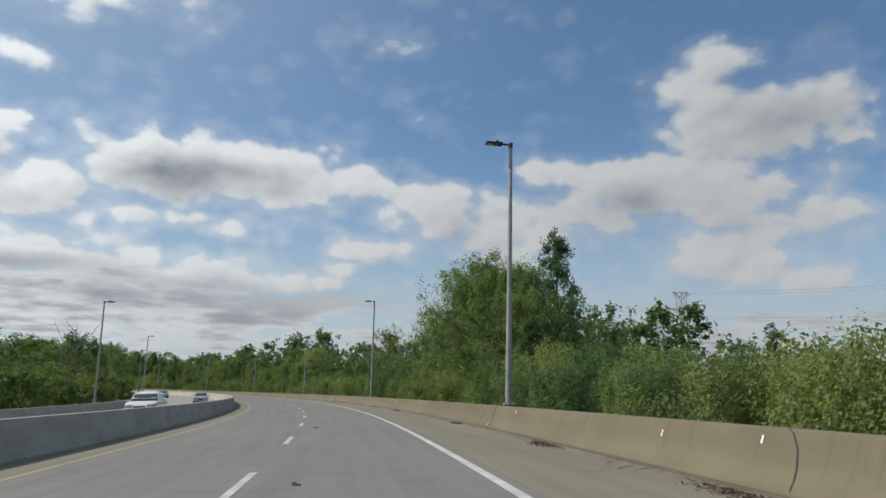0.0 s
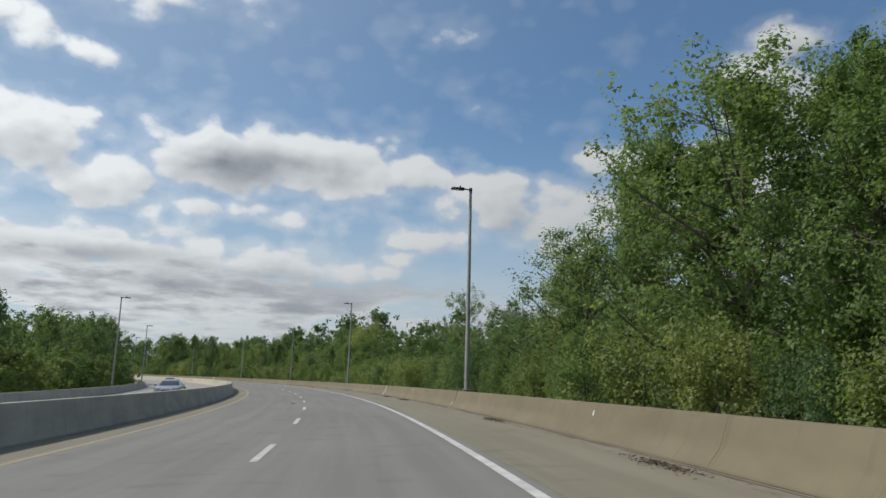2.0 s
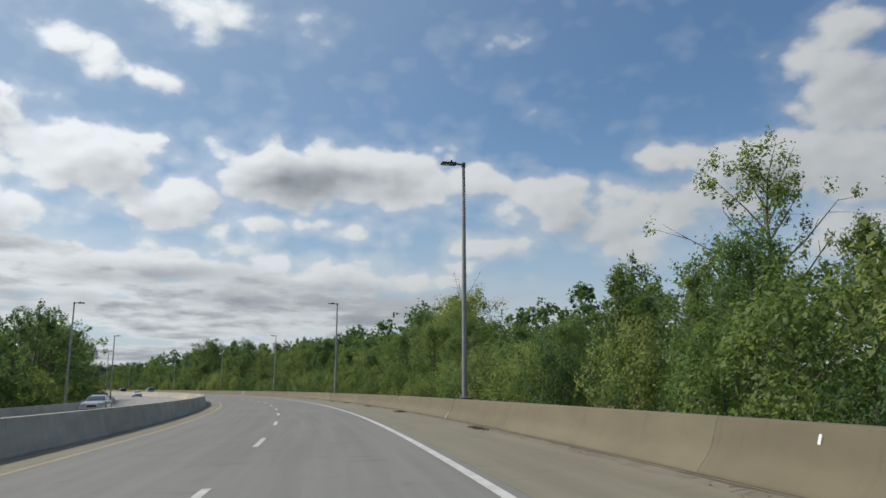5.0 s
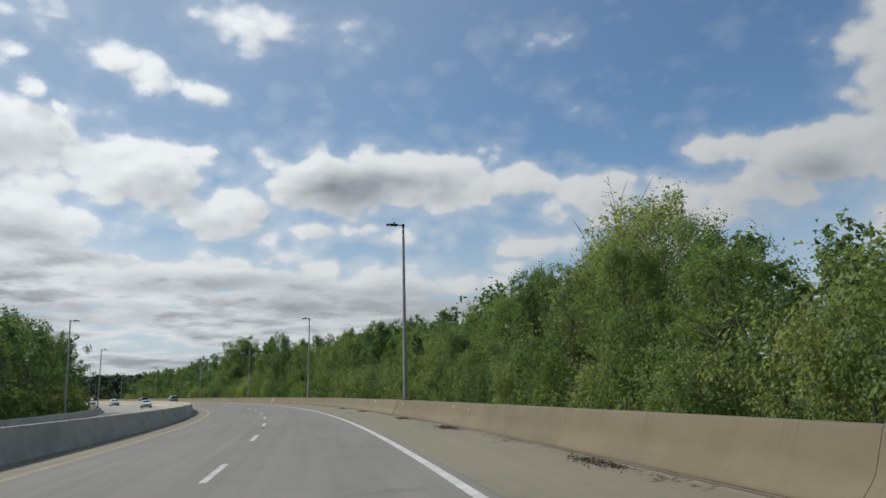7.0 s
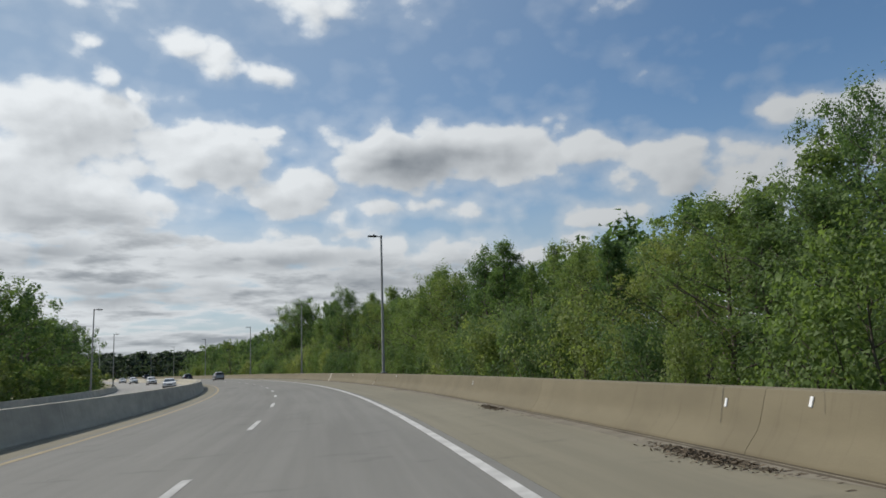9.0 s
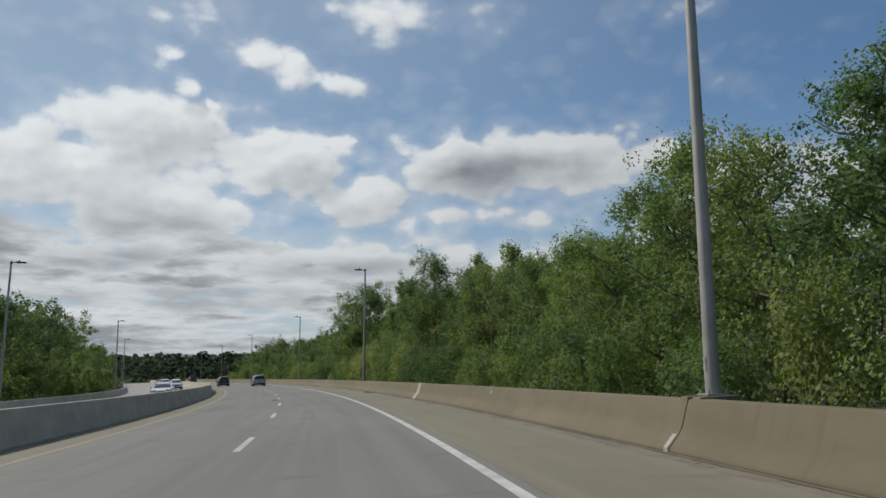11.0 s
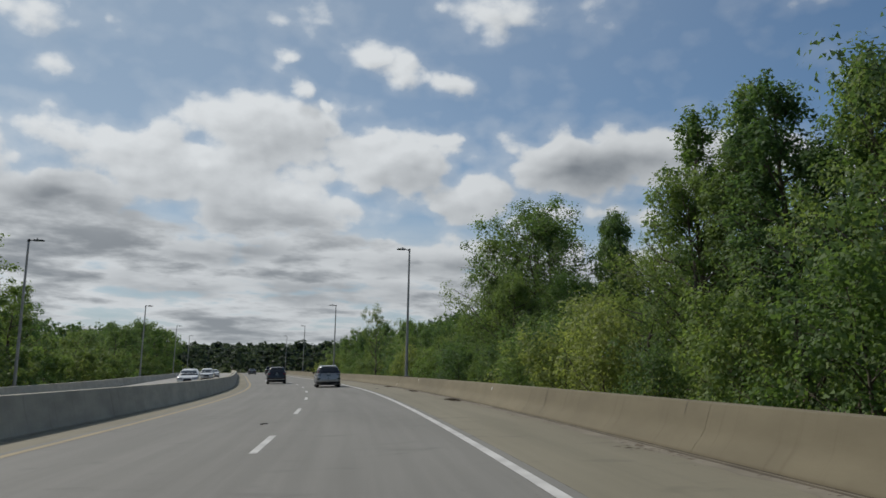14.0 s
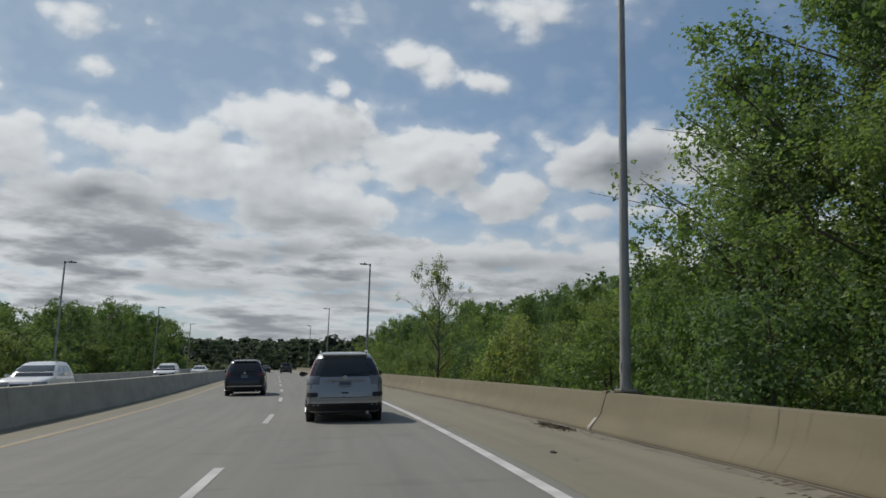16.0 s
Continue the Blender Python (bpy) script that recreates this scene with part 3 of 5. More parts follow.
def gutter_strip(name, mat, s0, s1, ds, inner, outer, wave, seed, up, label):
    """A ragged strip of dirt on the shoulder along the barrier's foot."""
    verts, faces = [], []
    count = int((s1 - s0) / ds)
    for i in range(count + 1):
        q = s0 + i * ds
        k = noise.noise((q * 0.23, seed, 0.0)) + 0.6 * noise.noise((q * 1.1, seed, 4.0)) + 0.4 * noise.noise((q * 3.7, seed, 8.0))
        edge = min(inner - 0.01, inner - (outer * (1 + wave * k)))
        verts += [at(q, edge, 0.002), at(q, (edge + inner) / 2, up * 0.7), at(q, inner, up), at(q, inner + 0.004, up + 0.02)]
    for i in range(count):
        for j in range(3):
            faces.append((i * 4 + j, i * 4 + j + 1, i * 4 + j + 5, i * 4 + j + 4))
    structure(mesh_object(name, verts, faces, mat), label, "dirt")


gutter_strip("gutter_dust", DUST, S_BACK, 420.0, 0.4, 4.70, 0.28, 0.9, 2.0, 0.004, "pale dust gathered in the gutter by the barrier")
gutter_strip("gutter_dirt", FOOT_DIRT, S_BACK, 500.0, 0.3, 4.714, 0.055, 1.2, 5.0, 0.016, "dark band of damp dirt along the barrier's foot")


# ---- small fixings and dirt on the shoulder ----
def plate(bm, w, h, d, bevel=0.004):
    bmesh.ops.create_cube(bm, size=1.0)
    bmesh.ops.scale(bm, vec=(w, d, h), verts=bm.verts)
    if bevel:
        bmesh.ops.bevel(bm, geom=bm.edges[:], offset=bevel, segments=2, affect="EDGES")


REFLECTORS = [12.5, 9.4, 23.4, 46.2, 43.3, 58.0, 91.1, 112.0, 148.7, 170.6, 173.0, 184.9, 197.0, 195.3, 213.0, 232.0, 253.0, 269.6, 294.6, 296.0, 319.6, 340.0, 372.0]
for s in REFLECTORS:
    up = 0.56 + rng.uniform(-0.05, 0.07)
    p = at(s, 4.93 + (up - 0.31) * 0.275 - 0.012, up)
    bm = bmesh.new()
    plate(bm, 0.055, 0.11, 0.014)
    ob = part("reflector", bm, REFLECT)
    ob.matrix_basis = Matrix.Translation(p) @ pose(0, 0, 0, 0, 0, turn(s) + 90) @ pose(0, 0, 0, 15, rng.uniform(-8, 8), 0)
    tagged(ob, "small white reflector plate fixed to the concrete barrier", "reflector", "barrier reflectors")
for s in (21.5, 34.0, 96.5, 147.0, 169.4, 231.0, 268.0, 297.6, 318.4, 343.5):
    p = at(s, 5.018, 0.60)
    bm = bmesh.new()
    plate(bm, 0.06, 0.05, 0.02)
    holder = new("conduit_bracket")
    holder.matrix_basis = Matrix.Translation(p) @ pose(0, 0, 0, 0, 0, turn(s) + 90) @ pose(0, 0, 0, 14, 0, 0)
    part("back_plate", bm, STEEL, holder)
    bm = bmesh.new()
    plate(bm, 0.016, 0.07, 0.025, 0.003)
    part("hook", bm, DARK_METAL, holder, "rusty broken hook", pose_m=pose(0.03, 0.0, -0.03, 0, 20, 0))
    tagged(holder, "small rusty broken bracket still bolted to the barrier", "bracket", "barrier brackets")


def make_debris():
    verts, faces = [], []
    r = random.Random(11)
    for _ in range(9000):
        s = r.uniform(0, 400)
        clump = noise.noise((s * 0.35, 3.0, 0.0))
        if r.random() > 0.22 + 1.1 * clump:
            continue
        lat = 4.66 - abs(r.gauss(0, 0.12 + 0.30 * max(0, clump)))
        size = r.uniform(0.006, 0.02) * (1 + 1.0 * max(0, clump))
        c, base, k = at(s, lat, 0.003), len(verts), r.randint(5, 7)
        a0, long = r.uniform(0, 6.3), r.uniform(1.0, 3.0)
        across = radians(turn(s))
        for i in range(k):
            a = a0 + 6.283 * i / k
            q = size * r.uniform(0.6, 1.2)
            u, v = math.cos(a) * q * long * 1.3, math.sin(a) * q
            verts.append(c + Vector((math.cos(across) * u - math.sin(across) * v, math.sin(across) * u + math.cos(across) * v, r.uniform(0, 0.004) + 0.05 * u)))
        verts.append(c + Vector((0, 0, size * r.uniform(0.25, 0.6))))
        faces += [(base + i, base + (i + 1) % k, base + k) for i in range(k)]
    tagged(mesh_object("gutter_debris", verts, faces, DIRT), "dirt, twigs and leaf litter gathered along the barrier's foot", "debris", kind="stuff")
    for s, n in ((9.0, 90), (18.0, 90), (31.0, 60), (53.0, 60), (66.0, 60), (90.5, 240), (99.0, 130), (127.0, 80), (144.5, 260), (158.0, 90), (171.0, 160), (181.0, 120), (196.5, 240), (208.0, 90), (285.0, 90), (324.5, 240), (338.0, 60), (350.0, 120)):
        verts, faces = [], []
        for _ in range(n * 5):
            c = at(s + r.gauss(0, 0.55), 4.52 - abs(r.gauss(0, 0.15)), r.uniform(0.004, 0.03))
            d = Vector((r.uniform(-1, 1), r.uniform(-1, 1), r.uniform(-0.3, 0.3))).normalized() * r.uniform(0.02, 0.06)
            e = d.cross(Vector((r.uniform(-0.4, 0.4), r.uniform(-0.4, 0.4), 1))).normalized() * r.uniform(0.005, 0.016)
            b = len(verts)
            verts += [c - d, c + e, c + d, c - e + Vector((0, 0, 0.012))]
            faces.append((b, b + 1, b + 2, b + 3))
        tagged(mesh_object("leaf_litter", verts, faces, DIRT), "brown heap of twigs and leaf litter on the shoulder", "debris", kind="stuff")
    # stray strips of rubber and sticks on the lanes
    for s, lat, size in ((12.0, -0.9, 0.3), (31.0, -1.1, 0.22), (87.5, -2.4, 0.35), (181.0, -1.7, 0.3), (279.0, -2.0, 0.5), (313.0, -2.3, 0.35), (194.0, 3.3, 0.3), (345.5, 3.0, 0.22)):
        bm = bmesh.new()
        last = None
        for i in range(7):
            q = [bm.verts.new((size * (i / 6 - 0.5) + 0.01 * (j % 2), size * (0.4 * math.sin(i * 0.9) * 0.5) + 0.018 * (1 if j in (0, 1) else -1), 0.0 if j in (0, 3) else 0.022)) for j in range(4)]
            if last:
                for j in range(4):
                    bm.faces.new((last[j], last[(j + 1) % 4], q[(j + 1) % 4], q[j]))
            last = q
        ob = part("rubber_strip", bm, TAR)
        ob.matrix_basis = Matrix.Translation(at(s, lat, 0.004)) @ pose(0, 0, 0, 0, 0, r.uniform(0, 180))
        tagged(ob, "stray curled strip of dark rubber on the pavement", "debris")


make_debris()


# ---- lamp posts ----
def tube(bm, a, b, ra, rb, n=12, caps=True):
    a, b = Vector(a), Vector(b)
    m = (b - a).to_track_quat("Z", "Y").to_matrix()
    rings = []
    for c, r in ((a, ra), (b, rb)):
        rings.append([bm.verts.new(c + m @ Vector((math.cos(6.28319 * i / n) * r, math.sin(6.28319 * i / n) * r, 0))) for i in range(n)])
    for i in range(n):
        bm.faces.new((rings[0][i], rings[0][(i + 1) % n], rings[1][(i + 1) % n], rings[1][i]))
    if caps:
        bm.faces.new(rings[0][::-1])
        bm.faces.new(rings[1])


def make_lamp_post(height):
    """Stands at its foot; the head reaches along -x."""
    holder = new("street_lamp")
    bm = bmesh.new()
    tube(bm, (0, 0, 0.03), (0, 0, height), 0.110, 0.062, 16, caps=False)
    part("pole", bm, STEEL, holder, "tapered grey steel pole", smooth=True)
    bm = bmesh.new()
    plate(bm, 0.34, 0.03, 0.34, 0.006)
    bmesh.ops.translate(bm, vec=(0, 0, 0.015), verts=bm.verts)
    part("base_plate", bm, STEEL, holder)
    for x in (-0.13, 0.13):
        for y in (-0.13, 0.13):
            bm = bmesh.new()
            tube(bm, (x, y, 0.02), (x, y, 0.09), 0.018, 0.018, 6)
            part("bolt", bm, STEEL, holder)
    bm = bmesh.new()
    plate(bm, 0.08, 0.20, 0.012, 0.003)
    part("hand_hole_cover", bm, STEEL, holder, pose_m=pose(-0.104, 0, 0.45, 0, 0, 90))
    bm = bmesh.new()
    tube(bm, (0.05, 0, height - 0.03), (-0.36, 0, height + 0.01), 0.035, 0.035, 10)
    tube(bm, (0, 0, height - 0.12), (0, 0, height + 0.06), 0.078, 0.078, 12)
    part("arm", bm, DARK_METAL, holder, "short dark arm on a collar")
    bm = bmesh.new()
    bmesh.ops.create_cube(bm, size=1.0)
    for q in bm.verts:
        q.co = Vector((q.co.x * 0.62, q.co.y * (0.36 if q.co.x < 0 else 0.24), q.co.z * (0.07 if q.co.x < 0 else 0.12)))
    bmesh.ops.bevel(bm, geom=bm.edges[:], offset=0.02, segments=2, affect="EDGES")
    head = part("head", bm, DARK_METAL, holder, "flat dark lamp head", pose_m=pose(-0.62, 0, height, 0, 0, 0))
    bm = bmesh.new()
    plate(bm, 0.42, 0.012, 0.26, 0.003)
    part("lens", bm, LENS, head, pose_m=pose(-0.05, 0, -0.042))
    bm = bmesh.new()
    tube(bm, (0, 0, 0), (0, 0, 0.10), 0.045, 0.038, 10)
    part("photocell", bm, DARK_METAL, head, pose_m=pose(0.12, 0, 0.05))
    return tagged(holder, "tall grey steel street lamp with a flat dark head", "street lamp", "street lamps")


lamp = make_lamp_post(9.35)
lamp.matrix_basis = Matrix.Translation(at(RIGHT_POLES[0], 5.46, 0.76)) @ pose(0, 0, 0, 0, 0, turn(RIGHT_POLES[0]))
for s in RIGHT_POLES[1:]:
    copy_thing(lamp, Matrix.Translation(at(s, 5.46, 0.76)) @ pose(0, 0, 0, rng.uniform(-0.4, 0.4), rng.uniform(-0.4, 0.4), turn(s)))
for s in LEFT_POLES:
    structure(sweep("plinth", [(-19.55, 0.79), (-19.55, -0.3), (-20.2, -0.3), (-20.22, 0.79)], s - 0.28, s + 0.28, WALL_GREY, 0.3, True, along_u=True), "concrete plinth behind the far barrier for a lamp post", "plinth")
    ob = copy_thing(lamp, Matrix.Translation(at(s, -19.9, 0.79)) @ pose(0, 0, 0, rng.uniform(-0.4, 0.4), rng.uniform(-0.6, 0.6), turn(s) + 180))
    tagged(ob, "tall grey steel street lamp beyond the oncoming lanes")


# ---- lattice tower and its cables ----
def make_tower():
    holder = new("transmission_tower")
    top, r0, r1 = 22.6, 1.7, 0.62

    def half(z):
        return r0 + (r1 - r0) * min(1.0, z / 16.0)
    for sx in (-1, 1):
        for sy in (-1, 1):
            bm = bmesh.new()
            tube(bm, (sx * half(0), sy * half(0), -0.5), (sx * half(16), sy * half(16), 16), 0.07, 0.06, 4)
            tube(bm, (sx * half(16), sy * half(16), 16), (sx * r1, sy * r1, top), 0.06, 0.05, 4)
            part("leg", bm, STEEL, holder)
    levels = [0, 2.6, 5.0, 7.2, 9.2, 11.0, 12.7, 14.3, 16.0, 17.6, 19.2, 20.8, top]
    for a, b in zip(levels, levels[1:]):
        bm = bmesh.new()
        for k in range(4):
            c = [(-1, -1), (1, -1), (1, 1), (-1, 1)]
            (x0, y0), (x1, y1) = c[k], c[(k + 1) % 4]
            tube(bm, (x0 * half(a), y0 * half(a), a), (x1 * half(b), y1 * half(b), b), 0.03, 0.03, 3)
            tube(bm, (x1 * half(a), y1 * half(a), a), (x0 * half(b), y0 * half(b), b), 0.03, 0.03, 3)
            tube(bm, (x0 * half(b), y0 * half(b), b), (x1 * half(b), y1 * half(b), b), 0.03, 0.03, 3)
        part("bracing", bm, STEEL, holder)
    for z, reach, drop in ((15.4, 4.6, 0.5), (19.6, 3.9, -0.4), (22.5, 2.1, -0.9)):
        for sx in (-1, 1):
            bm = bmesh.new()
            for sy in (-1, 1):
                tube(bm, (sx * r1, sy * r1, z), (sx * reach, 0, z), 0.045, 0.035, 3)
                tube(bm, (sx * r1, sy * r1, z + (1.1 if drop >= 0 else drop)), (sx * reach, 0, z), 0.04, 0.03, 3)
            for u in (0.35, 0.65):
                x = sx * (r1 + (reach - r1) * u)
                tube(bm, (x, 0, z), (sx * (r1 + (reach - r1) * (u - 0.25)), 0, z + (0.8 if drop >= 0 else drop) * (1 - u + 0.2)), 0.03, 0.03, 3)
            arm = part("crossarm", bm, STEEL, holder)
            if z < 22:
                bm = bmesh.new()
                for i in range(8):
                    tube(bm, (sx * reach, 0, z - 0.1 - i * 0.14), (sx * reach, 0, z - 0.2 - i * 0.14), 0.09, 0.05, 8)
                part("insulator", bm, DARK_METAL, arm, "dark hanging insulator")
    return tagged(holder, "grey steel lattice power-line tower standing among trees", "pylon")


tower = make_tower()
tower.matrix_basis = pose(55.2, 130.1, -2.4, 0, 0, 22)
for x, z in ((-4.6, 14.1), (4.6, 14.1), (-3.9, 18.3), (3.9, 18.3), (-2.1, 22.5), (2.1, 22.5)):
    for span in (-170,):
        a = tower.matrix_basis @ Vector((x, 0, z))
        b = a + tower.matrix_basis.to_3x3() @ Vector((0, span, 0))
        cu = bpy.data.curves.new("power_cable", "CURVE")
        cu.dimensions, cu.bevel_depth, cu.bevel_resolution = "3D", 0.011, 1
        line = cu.splines.new("POLY")
        line.points.add(24)
        for i in range(25):
            u = i / 24
            p = a.lerp(b, u) - Vector((0, 0, 4 * 4.5 * u * (1 - u)))
            line.points[i].co = (*p, 1)
        cu.materials.append(DARK_METAL)
        tagged(new("power_cable", cu), "thin dark sagging overhead power cable", "cable", "power cables")


# ---- trees ----
def tube_arrays(points, radii, n):
    """A bent tapering tube as vertex and face arrays."""
    points = np.array(points, dtype=float)
    verts, faces = [], []
    for i, (p, r) in enumerate(zip(points, radii)):
        d = points[min(i + 1, len(points) - 1)] - points[max(i - 1, 0)]
        d = d / (np.linalg.norm(d) + 1e-9)
        a = np.cross(d, (0.31, 0.77, 0.15))
        a /= np.linalg.norm(a) + 1e-9
        b = np.cross(d, a)
        for k in range(n):
            t = 6.28319 * k / n
            verts.append(p + r * (math.cos(t) * a + math.sin(t) * b))
    for i in range(len(points) - 1):
        for k in range(n):
            faces.append((i * n + k, i * n + (k + 1) % n, (i + 1) * n + (k + 1) % n, (i + 1) * n + k))
    return verts, faces


def grow(seed, height, spread, bare, leaves, leaf, outline, limbs=16, upward=0.45, ragged=0.35, clump=0.34):
    """A tree's wood and leaves. outline(u): how far limbs reach at the share u of the crown's height."""
    r = np.random.RandomState(seed)
    wood_v, wood_f, tips, tip_w = [], [], [], []

    def add(points, radii, n):
        v, f = tube_arrays(points, radii, n)
        base = len(wood_v)
        wood_v.extend(v)
        wood_f.extend([tuple(base + i for i in q) for q in f])
    lean = r.normal(0, 0.03, 2)
    trunk = []
    for i in range(8):
        u = i / 7
        trunk.append((lean[0] * u * height + r.normal(0, 0.012) * height * (u > 0), lean[1] * u * height + r.normal(0, 0.012) * height * (u > 0), u * height * 0.93 - 0.4 * (u == 0)))
    trunk = np.array(trunk)
    r0 = 0.012 * height + 0.04
    add(trunk, [r0 * (1.25 if i == 0 else 1.0) * (1 - 0.86 * i / 7) for i in range(8)], 7)
    for k in range(limbs):
        u = min(1.0, (k + r.uniform(0, 0.9)) / limbs) ** 0.8
        z = height * (bare + (0.96 - bare) * u)
        root = np.array([np.interp(z, trunk[:, 2], trunk[:, j]) for j in range(3)])
        ang = k * 2.39996 + r.normal(0, 0.4)
        reach = spread * outline(u) * r.uniform(1 - ragged, 1 + ragged * 0.6)
        rise = reach * (upward + 0.2 * u) * r.uniform(0.6, 1.3)
        end = root + np.array([math.cos(ang) * reach, math.sin(ang) * reach, rise])
        mid = (root + end) / 2 + np.array([r.normal(0, 0.08), r.normal(0, 0.08), -0.06]) * reach
        rad = max(0.018, r0 * 0.42 * (1 - 0.6 * u))
        add([root, mid, end], [rad, rad * 0.65, rad * 0.25], 5)
        for j in range(5):
            v = r.uniform(0.3, 1.0)
            a = (1 - v) ** 2 * root + 2 * v * (1 - v) * mid + v * v * end
            side = np.array([r.normal(0, 0.55), r.normal(0, 0.55), r.uniform(-0.15, 0.75)]) * reach * 0.42
            side[:2] += np.array([math.cos(ang), math.sin(ang)]) * reach * 0.18
            b = a + side
            add([a, a + (b - a) * 0.72], [rad * 0.34, rad * 0.12], 3)
            for w in (0.45, 0.75, 1.0):
                tips.append(a + (b - a) * w)
                tip_w.append(0.5 + w)
        tips.append(end)
        tip_w.append(1.6)
    top = trunk[-1] + np.array([0, 0, height * 0.05])
    for _ in range(4):
        tips.append(top + r.normal(0, 0.05, 3) * spread)
        tip_w.append(1.0)
    tips, tip_w = np.array(tips), np.array(tip_w) * r.uniform(0.4, 1.6, len(tips))
    # most leaves sit in tufts round the tips and face out of their tuft, the rest fill the crown
    size = clump * spread * 0.42
    tufts = max(12, leaves // 34)
    heart = r.choice(len(tips), tufts, p=tip_w / tip_w.sum())
    heart_at = tips[heart] + r.normal(0, 0.7, (tufts, 3)) * size
    heart_r = size * r.uniform(0.65, 1.35, tufts)
    pick = r.randint(0, tufts, leaves)
    loose = r.uniform(0, 1, (leaves, 1)) < 0.25
    away = r.normal(0, 1, (leaves, 3))
    away /= np.linalg.norm(away, axis=1, keepdims=True)
    deep_in = r.uniform(0, 1, (leaves, 1))
    c = heart_at[pick] + away * heart_r[pick][:, None] * np.array([0.95, 0.95, 1.05]) * np.where(loose, deep_in ** 0.5 * 1.5, deep_in ** 0.3)
    c[:, 2] = np.maximum(c[:, 2], 0.15)
    centre = np.array([0, 0, height * (bare + 1) * 0.5])
    out = c - centre
    out /= np.linalg.norm(out, axis=1, keepdims=True) + 1e-6
    nor = np.where(loose, out * 0.5, away * 0.85 + out * 0.3) + r.normal(0, 0.42, (leaves, 3)) + np.array([0, 0, 0.35])
    nor /= np.linalg.norm(nor, axis=1, keepdims=True)
    a = np.cross(nor, r.normal(0, 1, (leaves, 3)))
    a /= np.linalg.norm(a, axis=1, keepdims=True) + 1e-6
    b = np.cross(nor, a)
    ln = leaf * r.uniform(0.6, 1.35, (leaves, 1))
    fold = nor * ln * 0.16
    leaf_v = np.stack([c - a * ln, c + b * ln * 0.68 + fold + a * ln * 0.45, c - b * ln * 0.68 + fold * 0.4 + a * ln * 0.55], axis=1)
    return np.array(wood_v), wood_f, leaf_v.reshape(-1, 3)


def array_mesh(name, verts, faces, mat, smooth=False):
    me = bpy.data.meshes.new(name)
    me.from_pydata(verts.tolist(), [], faces)
    me.materials.append(mat)
    if smooth:
        me.polygons.foreach_set("use_smooth", [True] * len(me.polygons))
    return me


def leaf_mesh(name, verts, mat):
    me = bpy.data.meshes.new(name)
    k = len(verts) // 3
    me.vertices.add(k * 3)
    me.vertices.foreach_set("co", verts.astype(np.float32).ravel())
    me.loops.add(k * 3)
    me.loops.foreach_set("vertex_index", np.arange(k * 3, dtype=np.int32))
    me.polygons.add(k)
    me.polygons.foreach_set("loop_start", np.arange(0, k * 3, 3, dtype=np.int32))
    me.materials.append(mat)
    me.update(calc_edges=True)
    return me


def make_tree(name, label, category, leaf_mat, bark=None, **kw):
    wood_v, wood_f, leaf_v = grow(**kw)
    holder = new(name)
    trunk = new("trunk", array_mesh("trunk", wood_v, wood_f, bark or BARK, True))
    trunk.parent = holder
    if len(leaf_v):
        crown = new("crown", leaf_mesh("crown", leaf_v, leaf_mat))
        crown.parent = holder
    holder["full_height"] = float(np.percentile(leaf_v[:, 2], 99.3)) if len(leaf_v) else kw["height"]
    return tagged(holder, label, category)


def round_top(u):
    return 0.35 + 0.65 * math.sin(min(1.0, 0.18 + u * 0.92) * math.pi) ** 0.7


def broad(u):
    return 0.55 + 0.55 * math.sin(math.pi * min(1.0, 0.15 + 0.85 * u)) - 0.22 * u


def column(u):
    return max(0.12, 0.80 - 0.66 * u + 0.26 * math.sin(u * 3.1))


def bushy(u):
    return max(0.25, 1.0 - 0.62 * u)


KINDS = {}


def kind(key, *trees):
    KINDS[key] = list(trees)


kind("broad", *[make_tree("tree", "leafy green broad-crowned tree behind the barrier", "tree", m, seed=20 + i, height=12.0, spread=3.2, bare=0.05, leaves=17000, leaf=0.080, outline=o, limbs=34, ragged=0.42, clump=0.30)
                for i, (m, o) in enumerate(((LEAF, round_top), (LEAF_DARK, broad), (LEAF, broad)))])
kind("narrow", *[make_tree("poplar_tree", "tall narrow dark green tree with an uneven top", "tree", m, seed=40 + i, height=12.0, spread=1.9, bare=0.06, leaves=10500, leaf=0.080, outline=column, limbs=32, upward=0.9, ragged=0.45, clump=0.36)
                 for i, m in enumerate((LEAF_DARK, LEAF, LEAF))])
kind("light", *[make_tree("tree", "yellow-green leafy tree with open branches", "tree", LEAF_LIGHT, seed=60 + i, height=12.0, spread=3.7, bare=0.14, leaves=11000, leaf=0.090, outline=broad, limbs=30, ragged=0.45, clump=0.32)
                for i in range(2)])
kind("sparse", *[make_tree("tree", "thinly leaved tree with its branches showing", "tree", LEAF_LIGHT, seed=70 + i, height=12.0, spread=3.4, bare=0.22, leaves=5200, leaf=0.086, outline=round_top, limbs=22, upward=0.8, ragged=0.4, clump=0.27)
                 for i in range(2)])
kind("open", make_tree("tree", "green tree with an open crown and gaps between its limbs", "tree", LEAF, seed=77, height=12.0, spread=3.9, bare=0.22, leaves=5800, leaf=0.088, outline=round_top, limbs=18, upward=0.9, ragged=0.5, clump=0.24))
kind("shrub", *[make_tree("shrub", "dense green shrub growing behind the barrier", "shrub", m, seed=80 + i, height=4.6, spread=2.4, bare=0.02, leaves=5200, leaf=0.082, outline=bushy, limbs=16, upward=0.8, ragged=0.4, clump=0.42)
                for i, m in enumerate((LEAF, LEAF_LIGHT, LEAF_DARK))])
